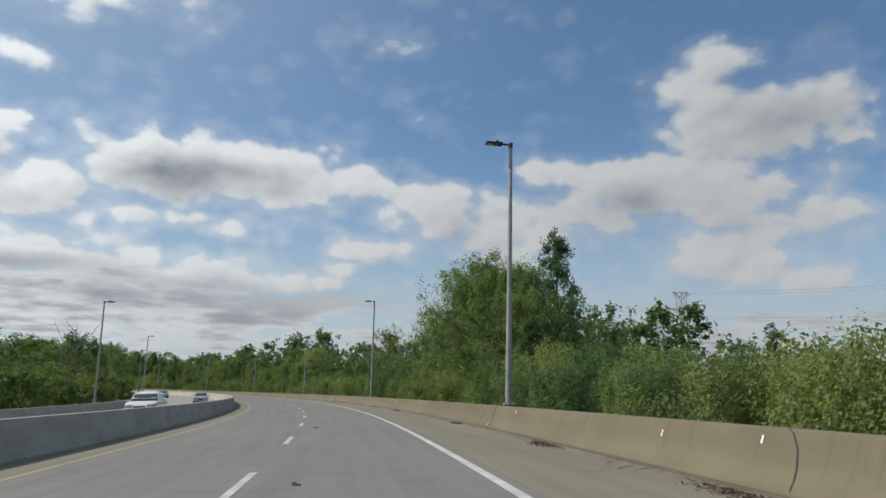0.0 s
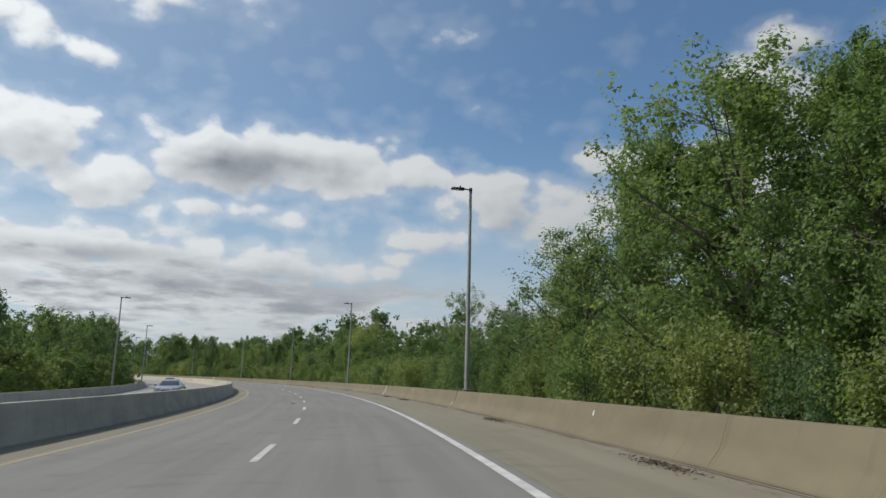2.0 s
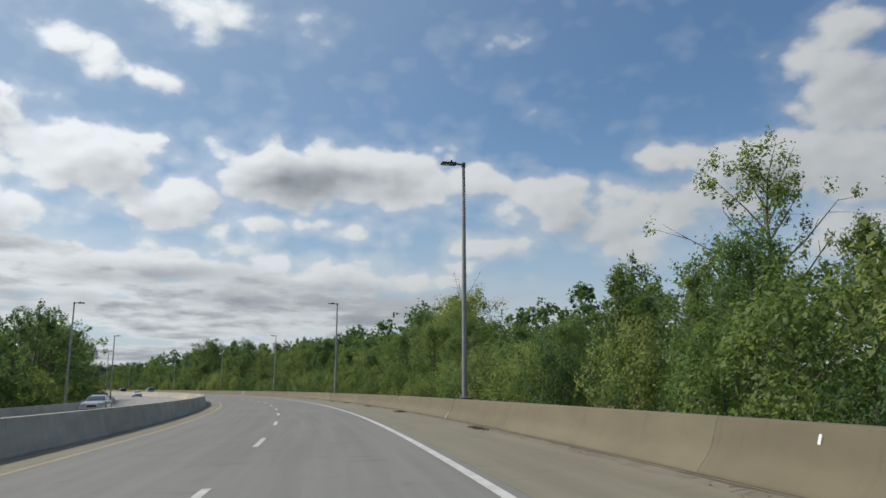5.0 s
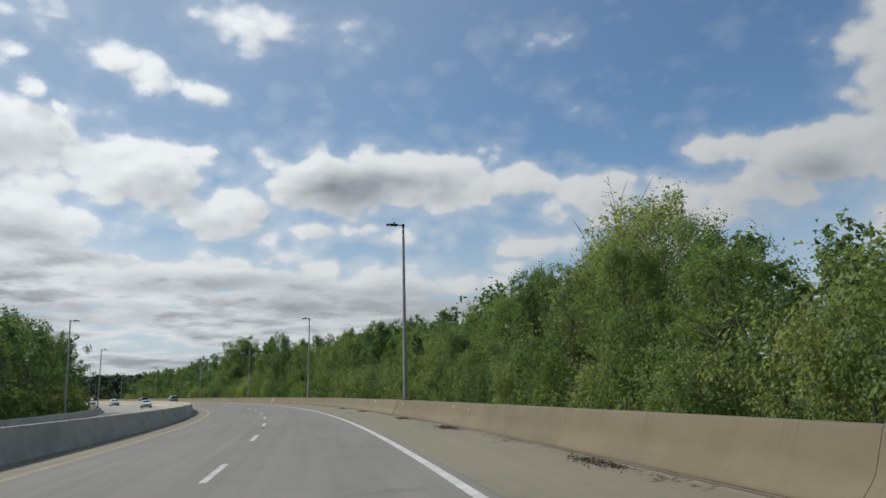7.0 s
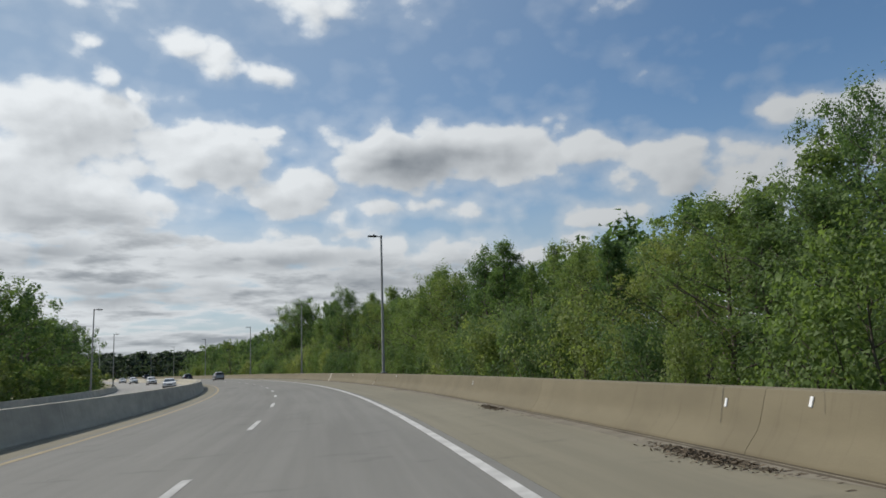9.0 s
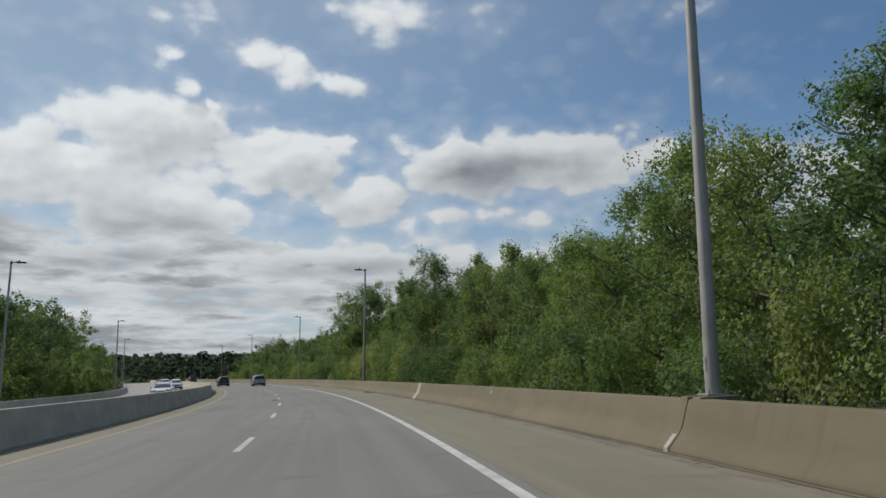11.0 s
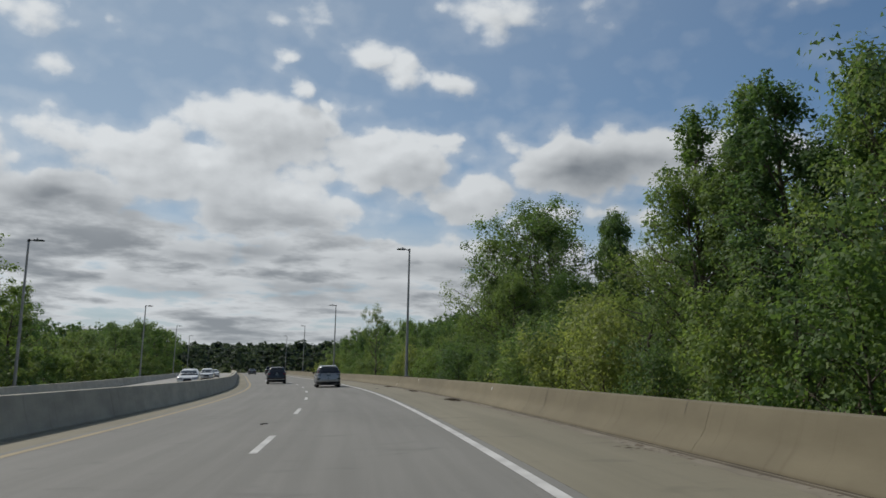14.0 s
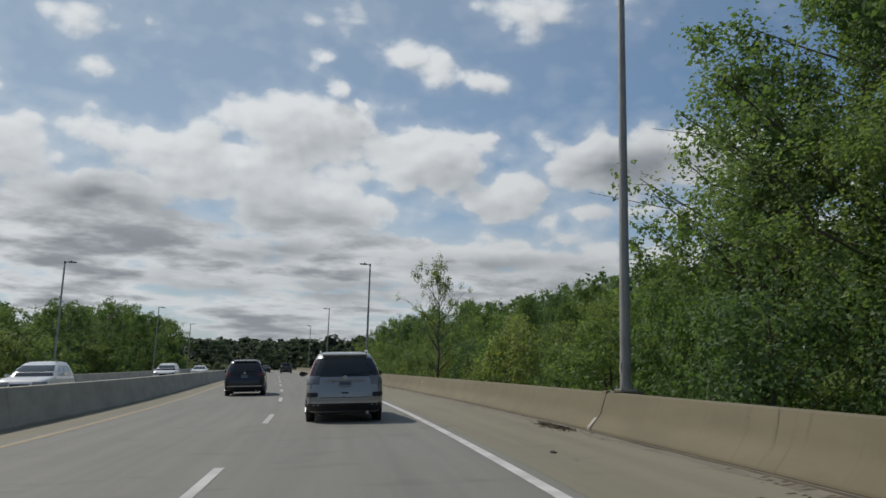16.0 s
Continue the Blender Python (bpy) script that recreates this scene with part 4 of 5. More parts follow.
kind("far", *[make_tree("tree", "green tree standing back in the woods", "tree", m, seed=100 + i, height=12.0, spread=3.5, bare=0.08, leaves=3400, leaf=0.15, outline=o, limbs=18, clump=0.34)
              for i, (m, o) in enumerate(((LEAF_DARK, round_top), (LEAF, broad), (LEAF, column)))])
kind("low", *[make_tree("shrub", "green shrub beyond the oncoming lanes", "shrub", m, seed=90 + i, height=4.6, spread=2.6, bare=0.02, leaves=1900, leaf=0.16, outline=bushy, limbs=14, upward=0.8, clump=0.42)
              for i, m in enumerate((LEAF_LIGHT, LEAF))])
kind("dead", make_tree("dead_tree", "bare grey dead tree with broken limbs", "tree", LEAF, bark=DEAD, seed=131, height=9.0, spread=2.6, bare=0.3, leaves=0, leaf=0.1, outline=round_top, limbs=11, upward=1.0))
GROUND_Z = -2.6
used = set()
tree_rng = random.Random(7)


def plant(key, s, lat, top, wide=1.0, which=None, spot=None):
    """Plant a tree with its top at that height over the driving line's level."""
    r = tree_rng
    src = KINDS[key][r.randrange(len(KINDS[key])) if which is None else which]
    p = spot or at(s, lat)
    base = -1.4 - 1.0 * min(1.0, abs(lat) / 30) if spot is None else GROUND_Z
    k = (top - base) / src["full_height"]
    m = Matrix.LocRotScale((p.x, p.y, base), Euler((r.uniform(-0.04, 0.04), r.uniform(-0.04, 0.04), r.uniform(0, 6.28))), (k * wide * r.uniform(0.85, 1.15),) * 2 + (k,))
    if src.name not in used:
        used.add(src.name)
        src.matrix_basis = m
        return src
    m2 = m @ Matrix.Diagonal((1 / src.scale.x, 1 / src.scale.y, 1 / src.scale.z, 1))
    return copy_thing(src, m2)


# tops of the tree line beyond the right barrier: metres along, height
RIDGE_RIGHT = [(0, 3.4), (32, 3.5), (38, 4.4), (44, 4.8), (50, 5.4), (56, 8.6), (62, 12.4), (68, 13.8), (80, 13.6), (86, 12.4), (91, 11), (95, 8.6), (98, 7), (104, 6.5), (110, 6.1), (116, 6), (122, 6.4), (140, 6.5),
               (152, 5.6), (157, 4.6), (164, 5.3), (170, 7), (176, 8.2), (182, 8), (190, 7.8), (196, 7.6), (200, 8.2), (206, 7), (212, 6.8), (218, 7.4), (230, 8.2), (236, 9), (242, 10.2), (254, 10.3)]
RIDGE_RIGHT += [(260, 9.3), (266, 8.4), (272, 9.3), (284, 9.7), (290, 10.3), (296, 9.2), (302, 9.3), (308, 10), (314, 10.4), (320, 11.4), (326, 9), (331, 6.2), (338, 5.4), (344, 5.4), (361, 5.8), (374, 6.3),
                (386, 6.4), (400, 6.5), (431, 8.2), (560, 9)]
# the second rank, and the woods behind it
RIDGE_BACK = [(20, 3.2), (38, 4.2), (62, 5.4), (68, 9.0), (74, 13), (80, 14), (104, 13), (110, 11), (116, 8.4), (122, 10.2), (134, 8.8), (140, 9), (146, 11), (152, 12), (164, 11.5), (170, 7), (182, 8.2), (188, 8.8), (194, 12),
              (206, 13.2), (218, 12.6), (230, 10.4), (242, 12), (254, 12.5), (266, 13.6), (272, 14.4), (284, 13.4), (296, 14), (326, 13.5), (338, 13), (344, 12), (350, 11.2), (362, 9.6), (370, 13), (386, 13)]
RIDGE_BACK += [(392, 12), (398, 10), (416, 9.5), (434, 12.5), (560, 13)]
RIDGE_WOODS = [(20, 4.5), (50, 5.6), (92, 8.4), (98, 13), (134, 13.6), (164, 12), (194, 10.4), (212, 13), (224, 15.5), (254, 14.2), (290, 17.5), (350, 15.3), (374, 13.2), (434, 14.4), (560, 15)]
RIDGE_LEFT = [(0, 7), (72, 6.5), (86, 6.3), (102, 8), (148, 8.3), (171, 10.8), (236, 11.6), (258, 12), (272, 12.6), (286, 10.5), (308, 9.5), (334, 10.7), (345, 11.4), (364, 10),
              (380, 8.4), (411, 5), (426, 8), (458, 10.8), (560, 12)]


def ridge(table, s, slack=1.5):
    at_s, tops = [a for a, _ in table], [b for _, b in table]
    return min(float(np.interp(s + d, at_s, tops)) for d in (-slack, 0, slack))


# marked trees: kind, along, across, top, width, variant
MARKED = [("broad", 60.0, 20.0, 6.8, 0.9, 1), ("broad", 57.0, 21.5, 5.6, 0.9, 1), ("broad", 66.0, 26.0, 8.4, 0.9, 1), ("narrow", 72.0, 23.0, 17.6, 1.0, 0), ("broad", 68.5, 15.0, 14.2, 1.1, 0), ("broad", 77.0, 17.0, 13.6, 0.95, 1), ("broad", 63.5, 16.5, 12.4, 0.9, 2),
          ("open", 107.8, 16.0, 8.7, 1.0, 0), ("sparse", 136.8, 21.0, 13.6, 1.0, 0), ("sparse", 139.0, 38.0, 18.4, 1.0, 1), ("light", 185.0, 19.2, 12.3, 1.05, 0), ("light", 188.6, 18.8, 10.8, 0.75, 1), ("light", 180.0, 17.5, 9.4, 0.85, 1), ("broad", 220.0, 26.0, 13.6, 0.7, 1), ("broad", 214.5, 23.4, 12.6, 0.7, 0),
          ("broad", 358.0, 19.0, 16.9, 1.1, 0), ("broad", 361.0, 17.0, 14.2, 0.9, 2), ("broad", 355.5, 18.5, 15.2, 0.9, 1), ("narrow", 360.5, 27.0, 16.8, 0.75, 0), ("narrow", 357.8, 26.4, 16.4, 0.75, 1), ("narrow", 355.0, 26.2, 15.6, 0.75, 0), ("broad", 358.0, 15.0, 10.0, 1.0, 1), ("broad", 353.0, 15.0, 9.4, 1.0, 0), ("broad", 349.5, 17.5, 9.2, 1.0, 2), ("narrow", 360.5, 15.5, 8.6, 1.0, 1), ("sparse", 390.0, 9.6, 9.8, 0.75, 0),
          ("broad", 305.0, 14.2, 13.7, 0.85, 1), ("broad", 303.0, 17.0, 11.6, 0.8, 0), ("narrow", 320.0, 15.0, 12.8, 1.0, 1), ("narrow", 323.5, 15.2, 12.9, 0.95, 2), ("narrow", 316.0, 14.5, 11.6, 1.0, 0), ("narrow", 311.5, 14.5, 10.6, 1.0, 2),
          ("shrub", 349.0, 20.5, 7.0, 1.0, 1), ("shrub", 345.0, 19.5, 6.8, 1.0, 1), ("shrub", 341.0, 17.0, 6.2, 1.0, 1), ("shrub", 337.5, 15.5, 5.8, 1.0, 1), ("shrub", 346.5, 15.5, 5.2, 1.0, 1), ("shrub", 333.0, 14.5, 5.6, 1.0, 1),
          ("narrow", 294.0, 15.5, 11.6, 1.0, 1), ("narrow", 290.0, 16.5, 12.0, 1.0, 2)]
for key, s, lat, top, wide, which in MARKED:
    plant(key, s, lat, top, wide, which)
plant("dead", 193.5, 21.3, 14.7, 0.6)

# shrubs close behind the barrier
s = 6.0
while s < 470:
    plant("shrub", s, tree_rng.uniform(9.6, 11.5), min(ridge(RIDGE_RIGHT, s) * 0.8, tree_rng.uniform(2.2, 4.4)), tree_rng.uniform(0.7, 0.95))
    s += tree_rng.uniform(2.4, 3.8) if s < 380 else 5.5
# the tree line itself
s = 4.0
while s < 480:
    top = ridge(RIDGE_RIGHT, s)
    key = "shrub" if top < 5.5 else tree_rng.choice(["broad", "narrow", "narrow", "broad", "light"]) if s < 395 else "far"
    plant(key, s, tree_rng.uniform(13.5, 17.0), top * tree_rng.uniform(0.86, 1.06), 1.0)
    s += (tree_rng.uniform(2.4, 3.6) if key in ("shrub", "narrow") else tree_rng.uniform(3.2, 4.6)) * (1 if s < 390 else 1.5)
class Pool:
    """Crowns of the far trees, to be joined into one mass of woods."""

    def __init__(self, seed):
        self.r = np.random.RandomState(seed)
        self.crowns, self.leaves = [], []
        for h in KINDS["far"]:
            me = [m.data for m in h.children if m.name.startswith("crown")][0]
            co = np.empty(len(me.vertices) * 3, dtype=np.float32)
            me.vertices.foreach_get("co", co)
            self.crowns.append(co.reshape(-1, 3, 3))

    def add(self, x, y, z, height, count, grow_leaf, wide=1.0):
        r = self.r
        pool = self.crowns[r.randint(len(self.crowns))]
        pick = pool[r.choice(len(pool), count, replace=False)]
        mid = pick.mean(axis=1, keepdims=True)
        pick = mid + (pick - mid) * grow_leaf
        a, k = r.uniform(0, 6.28), height / 12.0
        rot = np.array([[math.cos(a), -math.sin(a), 0], [math.sin(a), math.cos(a), 0], [0, 0, 1]])
        self.leaves.append(pick @ rot.T * np.array([k * wide, k * wide, k]) + np.array([x, y, z]))

    def finish(self, name, label, mat):
        tagged(new(name, leaf_mesh(name, np.concatenate(self.leaves).reshape(-1, 3), mat)), label, "woods", kind="stuff")


s = 20.0
while s < 500:
    plant("far", s, 24.5 + tree_rng.uniform(-2, 3), ridge(RIDGE_BACK, s, 3.0) * tree_rng.uniform(0.86, 1.02), 0.9)
    s += tree_rng.uniform(4.5, 7.0)
woods = Pool(5)
for lat in (33, 46, 62):
    s = 20.0
    while s < 560:
        p = at(s, lat + tree_rng.uniform(-5, 5))
        woods.add(p.x, p.y, GROUND_Z, (1.3 + (ridge(RIDGE_WOODS, s) - 1.3) * lat / 40 + 2.6) * tree_rng.uniform(0.75, 0.97), 950, 2.0)
        s += tree_rng.uniform(6, 9)
# beyond the oncoming lanes
s = 40.0
while s < 540:
    top = ridge(RIDGE_LEFT, s)
    plant("far" if top > 6 else "low", s, -27 - tree_rng.uniform(-1.5, 3.5), top * tree_rng.uniform(0.8, 1.0), 1.0)
    plant("low", s + 2, -23.5 - tree_rng.uniform(0, 1.5), tree_rng.uniform(1.6, 3.6), 1.2)
    s += tree_rng.uniform(3.5, 5.5)
for lat, share in ((-36, 1.05), (-50, 1.15)):
    s = 50.0
    while s < 580:
        p = at(s, lat + tree_rng.uniform(-5, 5))
        woods.add(p.x, p.y, GROUND_Z, (ridge(RIDGE_LEFT, s) * share + 2.0) * tree_rng.uniform(0.75, 1.0), 850, 2.2, 1.1)
        s += tree_rng.uniform(6, 10)
woods.finish("woods_behind", "mass of green woods behind the front trees", LEAF_DARK)
plant("dead", 96.0, -25.0, 8.2, 1.0)

# woods on low hills along the horizon: ranks of crowns, one behind the other
hills = Pool(9)
for rank in range(6):
    az, dist, gap = -50.0, 400 + 85 * rank, 4.4 + 0.3 * rank
    while az < 78:
        d = dist + hills.r.uniform(-30, 30)
        x, y = -60 - math.sin(radians(az)) * d, 200 + math.cos(radians(az)) * d
        az += math.degrees(gap * hills.r.uniform(0.7, 1.3) / d) * (1 if -8 < az < 58 else 2)
        if ((S_TABLE < 640) & (np.hypot(X_TABLE - x, Y_TABLE - y) < 40)).any():
            continue
        swell = 1.0 + 0.12 * math.sin(az * 0.23 + 0.8) + 0.10 * math.sin(az * 0.61 + rank)
        hills.add(x, y, ground_height(x, y) - 2.2, hills.r.uniform(12, 16) * swell, 420, 4.4, 1.4)
hills.finish("far_woods", "distant green woods on low hills along the horizon", LEAF_HAZED)


# ---- vehicles ----
def paint(name, color, metal=0.35, rough=0.3):
    m, n, bsdf = material(name)
    where = n.put("ShaderNodeTexCoord").outputs["Object"]
    dust = n.noise(where, 2.2, 5.0)
    speck = n.noise(where, 400.0, 1.0)
    col = n.mix(n.math("MULTIPLY_ADD", dust, 0.5, n.math("MULTIPLY", speck, 0.3)), [c * 0.82 for c in color], [min(1, c * 1.1) for c in color])
    n.link(col, bsdf.inputs["Base Color"])
    n.feed(bsdf.inputs["Roughness"], n.math("MULTIPLY_ADD", dust, 0.2, rough - 0.1))
    bsdf.inputs["Metallic"].default_value = metal
    bsdf.inputs["Coat Weight"].default_value, bsdf.inputs["Coat Roughness"].default_value = 0.6, 0.08
    return m


SILVER = paint("silver_car_paint", (0.36, 0.365, 0.365), 0.4)
BLACK_PAINT = paint("black_car_paint", (0.018, 0.018, 0.021), 0.2)
WHITE_PAINT = paint("white_car_paint", (0.74, 0.74, 0.73), 0.0)
GREY_PAINT = paint("light_grey_car_paint", (0.42, 0.44, 0.46), 0.5)
TINTED = plain("dark_tinted_glass", (0.012, 0.014, 0.016), 0.08, 0.0, 0.5)
CLADDING = plain("dark_plastic", (0.022, 0.022, 0.023), 0.6)
RUBBER = plain("tyre_rubber", (0.018, 0.018, 0.018), 0.85)
ALLOY = plain("alloy_rim", (0.5, 0.5, 0.51), 0.3, 0.9)
RED_LENS = plain("red_lamp_lens", (0.13, 0.014, 0.013), 0.15, 0.0, 0.6)
CLEAR_LENS = plain("clear_lamp_plastic", (0.20, 0.20, 0.20), 0.12, 0.2, 0.6)
CHROME = plain("dull_chrome", (0.5, 0.51, 0.52), 0.3, 0.8)
# plate colour taken down to stand for the shade of the tailgate recess
PLATE = plain("recess_shaded_plate", (0.22, 0.27, 0.27), 0.45)
PLATE_INK = plain("dark_plate_ink", (0.03, 0.04, 0.08), 0.6)

# height, rear end, front end, half width of a body's level sections
CROSSOVER = [(0.21, -1.95, 1.95, 0.78), (0.27, -2.16, 2.12, 0.86), (0.42, -2.265, 2.24, 0.895), (0.60, -2.275, 2.28, 0.91), (0.78, -2.235, 2.26, 0.91), (0.93, -2.19, 2.12, 0.90),
             (1.02, -2.17, 1.78, 0.885), (1.07, -2.15, 1.05, 0.865), (1.25, -2.06, 0.80, 0.805), (1.42, -1.96, 0.45, 0.735), (1.55, -1.87, 0.12, 0.675), (1.62, -1.76, -0.12, 0.63), (1.665, -1.55, -0.35, 0.55), (1.685, -1.2, -0.6, 0.38)]
SALOON = [(0.18, -2.05, 2.05, 0.76), (0.25, -2.28, 2.24, 0.86), (0.40, -2.36, 2.36, 0.89), (0.58, -2.37, 2.38, 0.905), (0.74, -2.33, 2.32, 0.90), (0.86, -2.25, 2.10, 0.88),
          (0.94, -2.10, 1.70, 0.86), (0.98, -1.62, 1.00, 0.83), (1.10, -1.45, 0.74, 0.775), (1.24, -1.22, 0.42, 0.70), (1.35, -0.98, 0.12, 0.64), (1.41, -0.80, -0.12, 0.58), (1.445, -0.62, -0.28, 0.48), (1.455, -0.5, -0.4, 0.3)]
PICKUP = [(0.30, -2.55, 2.45, 0.82), (0.38, -2.75, 2.70, 0.93), (0.55, -2.80, 2.80, 0.97), (0.80, -2.80, 2.82, 0.985), (1.05, -2.78, 2.78, 0.98), (1.16, -2.76, 2.60, 0.96),
          (1.20, -1.05, 1.75, 0.94), (1.22, -0.98, 1.42, 0.92), (1.45, -0.92, 1.08, 0.85), (1.65, -0.86, 0.74, 0.78), (1.78, -0.76, 0.50, 0.70), (1.82, -0.5, 0.3, 0.55)]


class Shell:
    """A body made of level sections with rounded corners; its surface is read by height and by a place round the section (0 to 64)."""

    def __init__(self, sections):
        self.z = [c[0] for c in sections]
        self.table = np.array(sections)

    def section(self, z):
        return [float(np.interp(z, self.z, self.table[:, k])) for k in (1, 2, 3)]

    def ring(self, z):
        back, front, half = self.section(z)
        r = min(0.26, half * 0.42, (front - back) * 0.2)
        pts = []

        def line(x0, y0, x1, y1, n):
            pts.extend([(x0 + (x1 - x0) * i / n, y0 + (y1 - y0) * i / n) for i in range(n)])

        def corner(cx, cy, a0):
            pts.extend([(cx + r * math.cos(radians(a0 + 90 * i / 4)), cy + r * math.sin(radians(a0 + 90 * i / 4))) for i in range(4)])
        line(0, back, half - r, back, 4)
        corner(half - r, back + r, -90)
        line(half, back + r, half, front - r, 16)
        corner(half - r, front - r, 0)
        line(half - r, front, r - half, front, 8)
        corner(r - half, front - r, 90)
        line(-half, front - r, -half, back + r, 16)
        corner(r - half, back + r, 180)
        line(r - half, back, 0, back, 4)
        return pts

    def point(self, z, u, out=0.0):
        ring = self.ring(z)
        u %= 64
        i = int(u)
        a, b = Vector(ring[i]), Vector(ring[(i + 1) % 64])
        p = a.lerp(b, u - i)
        n = Vector((ring[(i + 2) % 64][1] - ring[(i - 1) % 64][1], -(ring[(i + 2) % 64][0] - ring[(i - 1) % 64][0])))
        if n.length > 1e-6:
            p = p + n.normalized() * out
        return Vector((p.x, p.y, z + out * 0.3))

    def body(self):
        bm = bmesh.new()
        rows = []
        for z in self.z:
            rows.append([bm.verts.new((x, y, z)) for x, y in self.ring(z)])
        for a, b in zip(rows, rows[1:]):
            for i in range(64):
                bm.faces.new((a[i], a[(i + 1) % 64], b[(i + 1) % 64], b[i]))
        bm.faces.new(rows[0][::-1])
        bm.faces.new(rows[-1])
        return bm

    def patch(self, z0, z1, u0, u1, out=0.008, nu=8, nz=4, slant0=0.0, slant1=0.0):
        """A panel lying on the shell, with turned-in edges."""
        bm = bmesh.new()
        grid = []
        for j in range(nz + 1):
            v = j / nz
            row = []
            for i in range(nu + 1):
                t = i / nu
                u = u0 + slant0 * v + (u1 + slant1 * v - u0 - slant0 * v) * t
                row.append(bm.verts.new(self.point(z0 + (z1 - z0) * v, u, out)))
            grid.append(row)
        for j in range(nz):
            for i in range(nu):
                bm.faces.new((grid[j][i], grid[j][i + 1], grid[j + 1][i + 1], grid[j + 1][i]))
        edges = [e for e in bm.edges if e.is_boundary]
        made = bmesh.ops.extrude_edge_only(bm, edges=edges)["geom"]
        rim = [g for g in made if isinstance(g, bmesh.types.BMVert)]
        for q in rim:
            back, front, half = self.section(q.co.z)
            c = Vector((0, max(back + 0.8, min(front - 0.8, q.co.y)), q.co.z))
            q.co += (c - q.co).normalized() * (out + 0.02)
        return bm


def make_wheel(parent, x, y, r, side):
    bm = bmesh.new()
    n = 28
    prof = [(-0.105, r - 0.12), (-0.112, r - 0.03), (-0.085, r), (0.085, r), (0.112, r - 0.03), (0.105, r - 0.12)]
    rings = [[bm.verts.new((px, math.cos(6.28319 * i / n) * pr, math.sin(6.28319 * i / n) * pr)) for i in range(n)] for px, pr in prof]
    for a, b in zip(rings, rings[1:]):
        for i in range(n):
            bm.faces.new((a[i], a[(i + 1) % n], b[(i + 1) % n], b[i]))
    bm.faces.new(rings[0])
    bm.faces.new(rings[-1][::-1])
    wheel = part("wheel", bm, RUBBER, parent, "black rubber tyre on a metal rim", smooth=False, pose_m=pose(x, y, r))
    bm = bmesh.new()
    tube(bm, (side * 0.095, 0, 0), (side * 0.112, 0, 0), r - 0.125, r - 0.14, 24)
    rim = part("rim", bm, ALLOY, wheel)
    for k in range(5):
        bm = bmesh.new()
        a = 6.28319 * k / 5
        tube(bm, (side * 0.116, 0.05 * math.cos(a), 0.05 * math.sin(a)), (side * 0.116, (r - 0.14) * math.cos(a), (r - 0.14) * math.sin(a)), 0.03, 0.022, 5)
        part("spoke", bm, ALLOY, wheel)
    return wheel


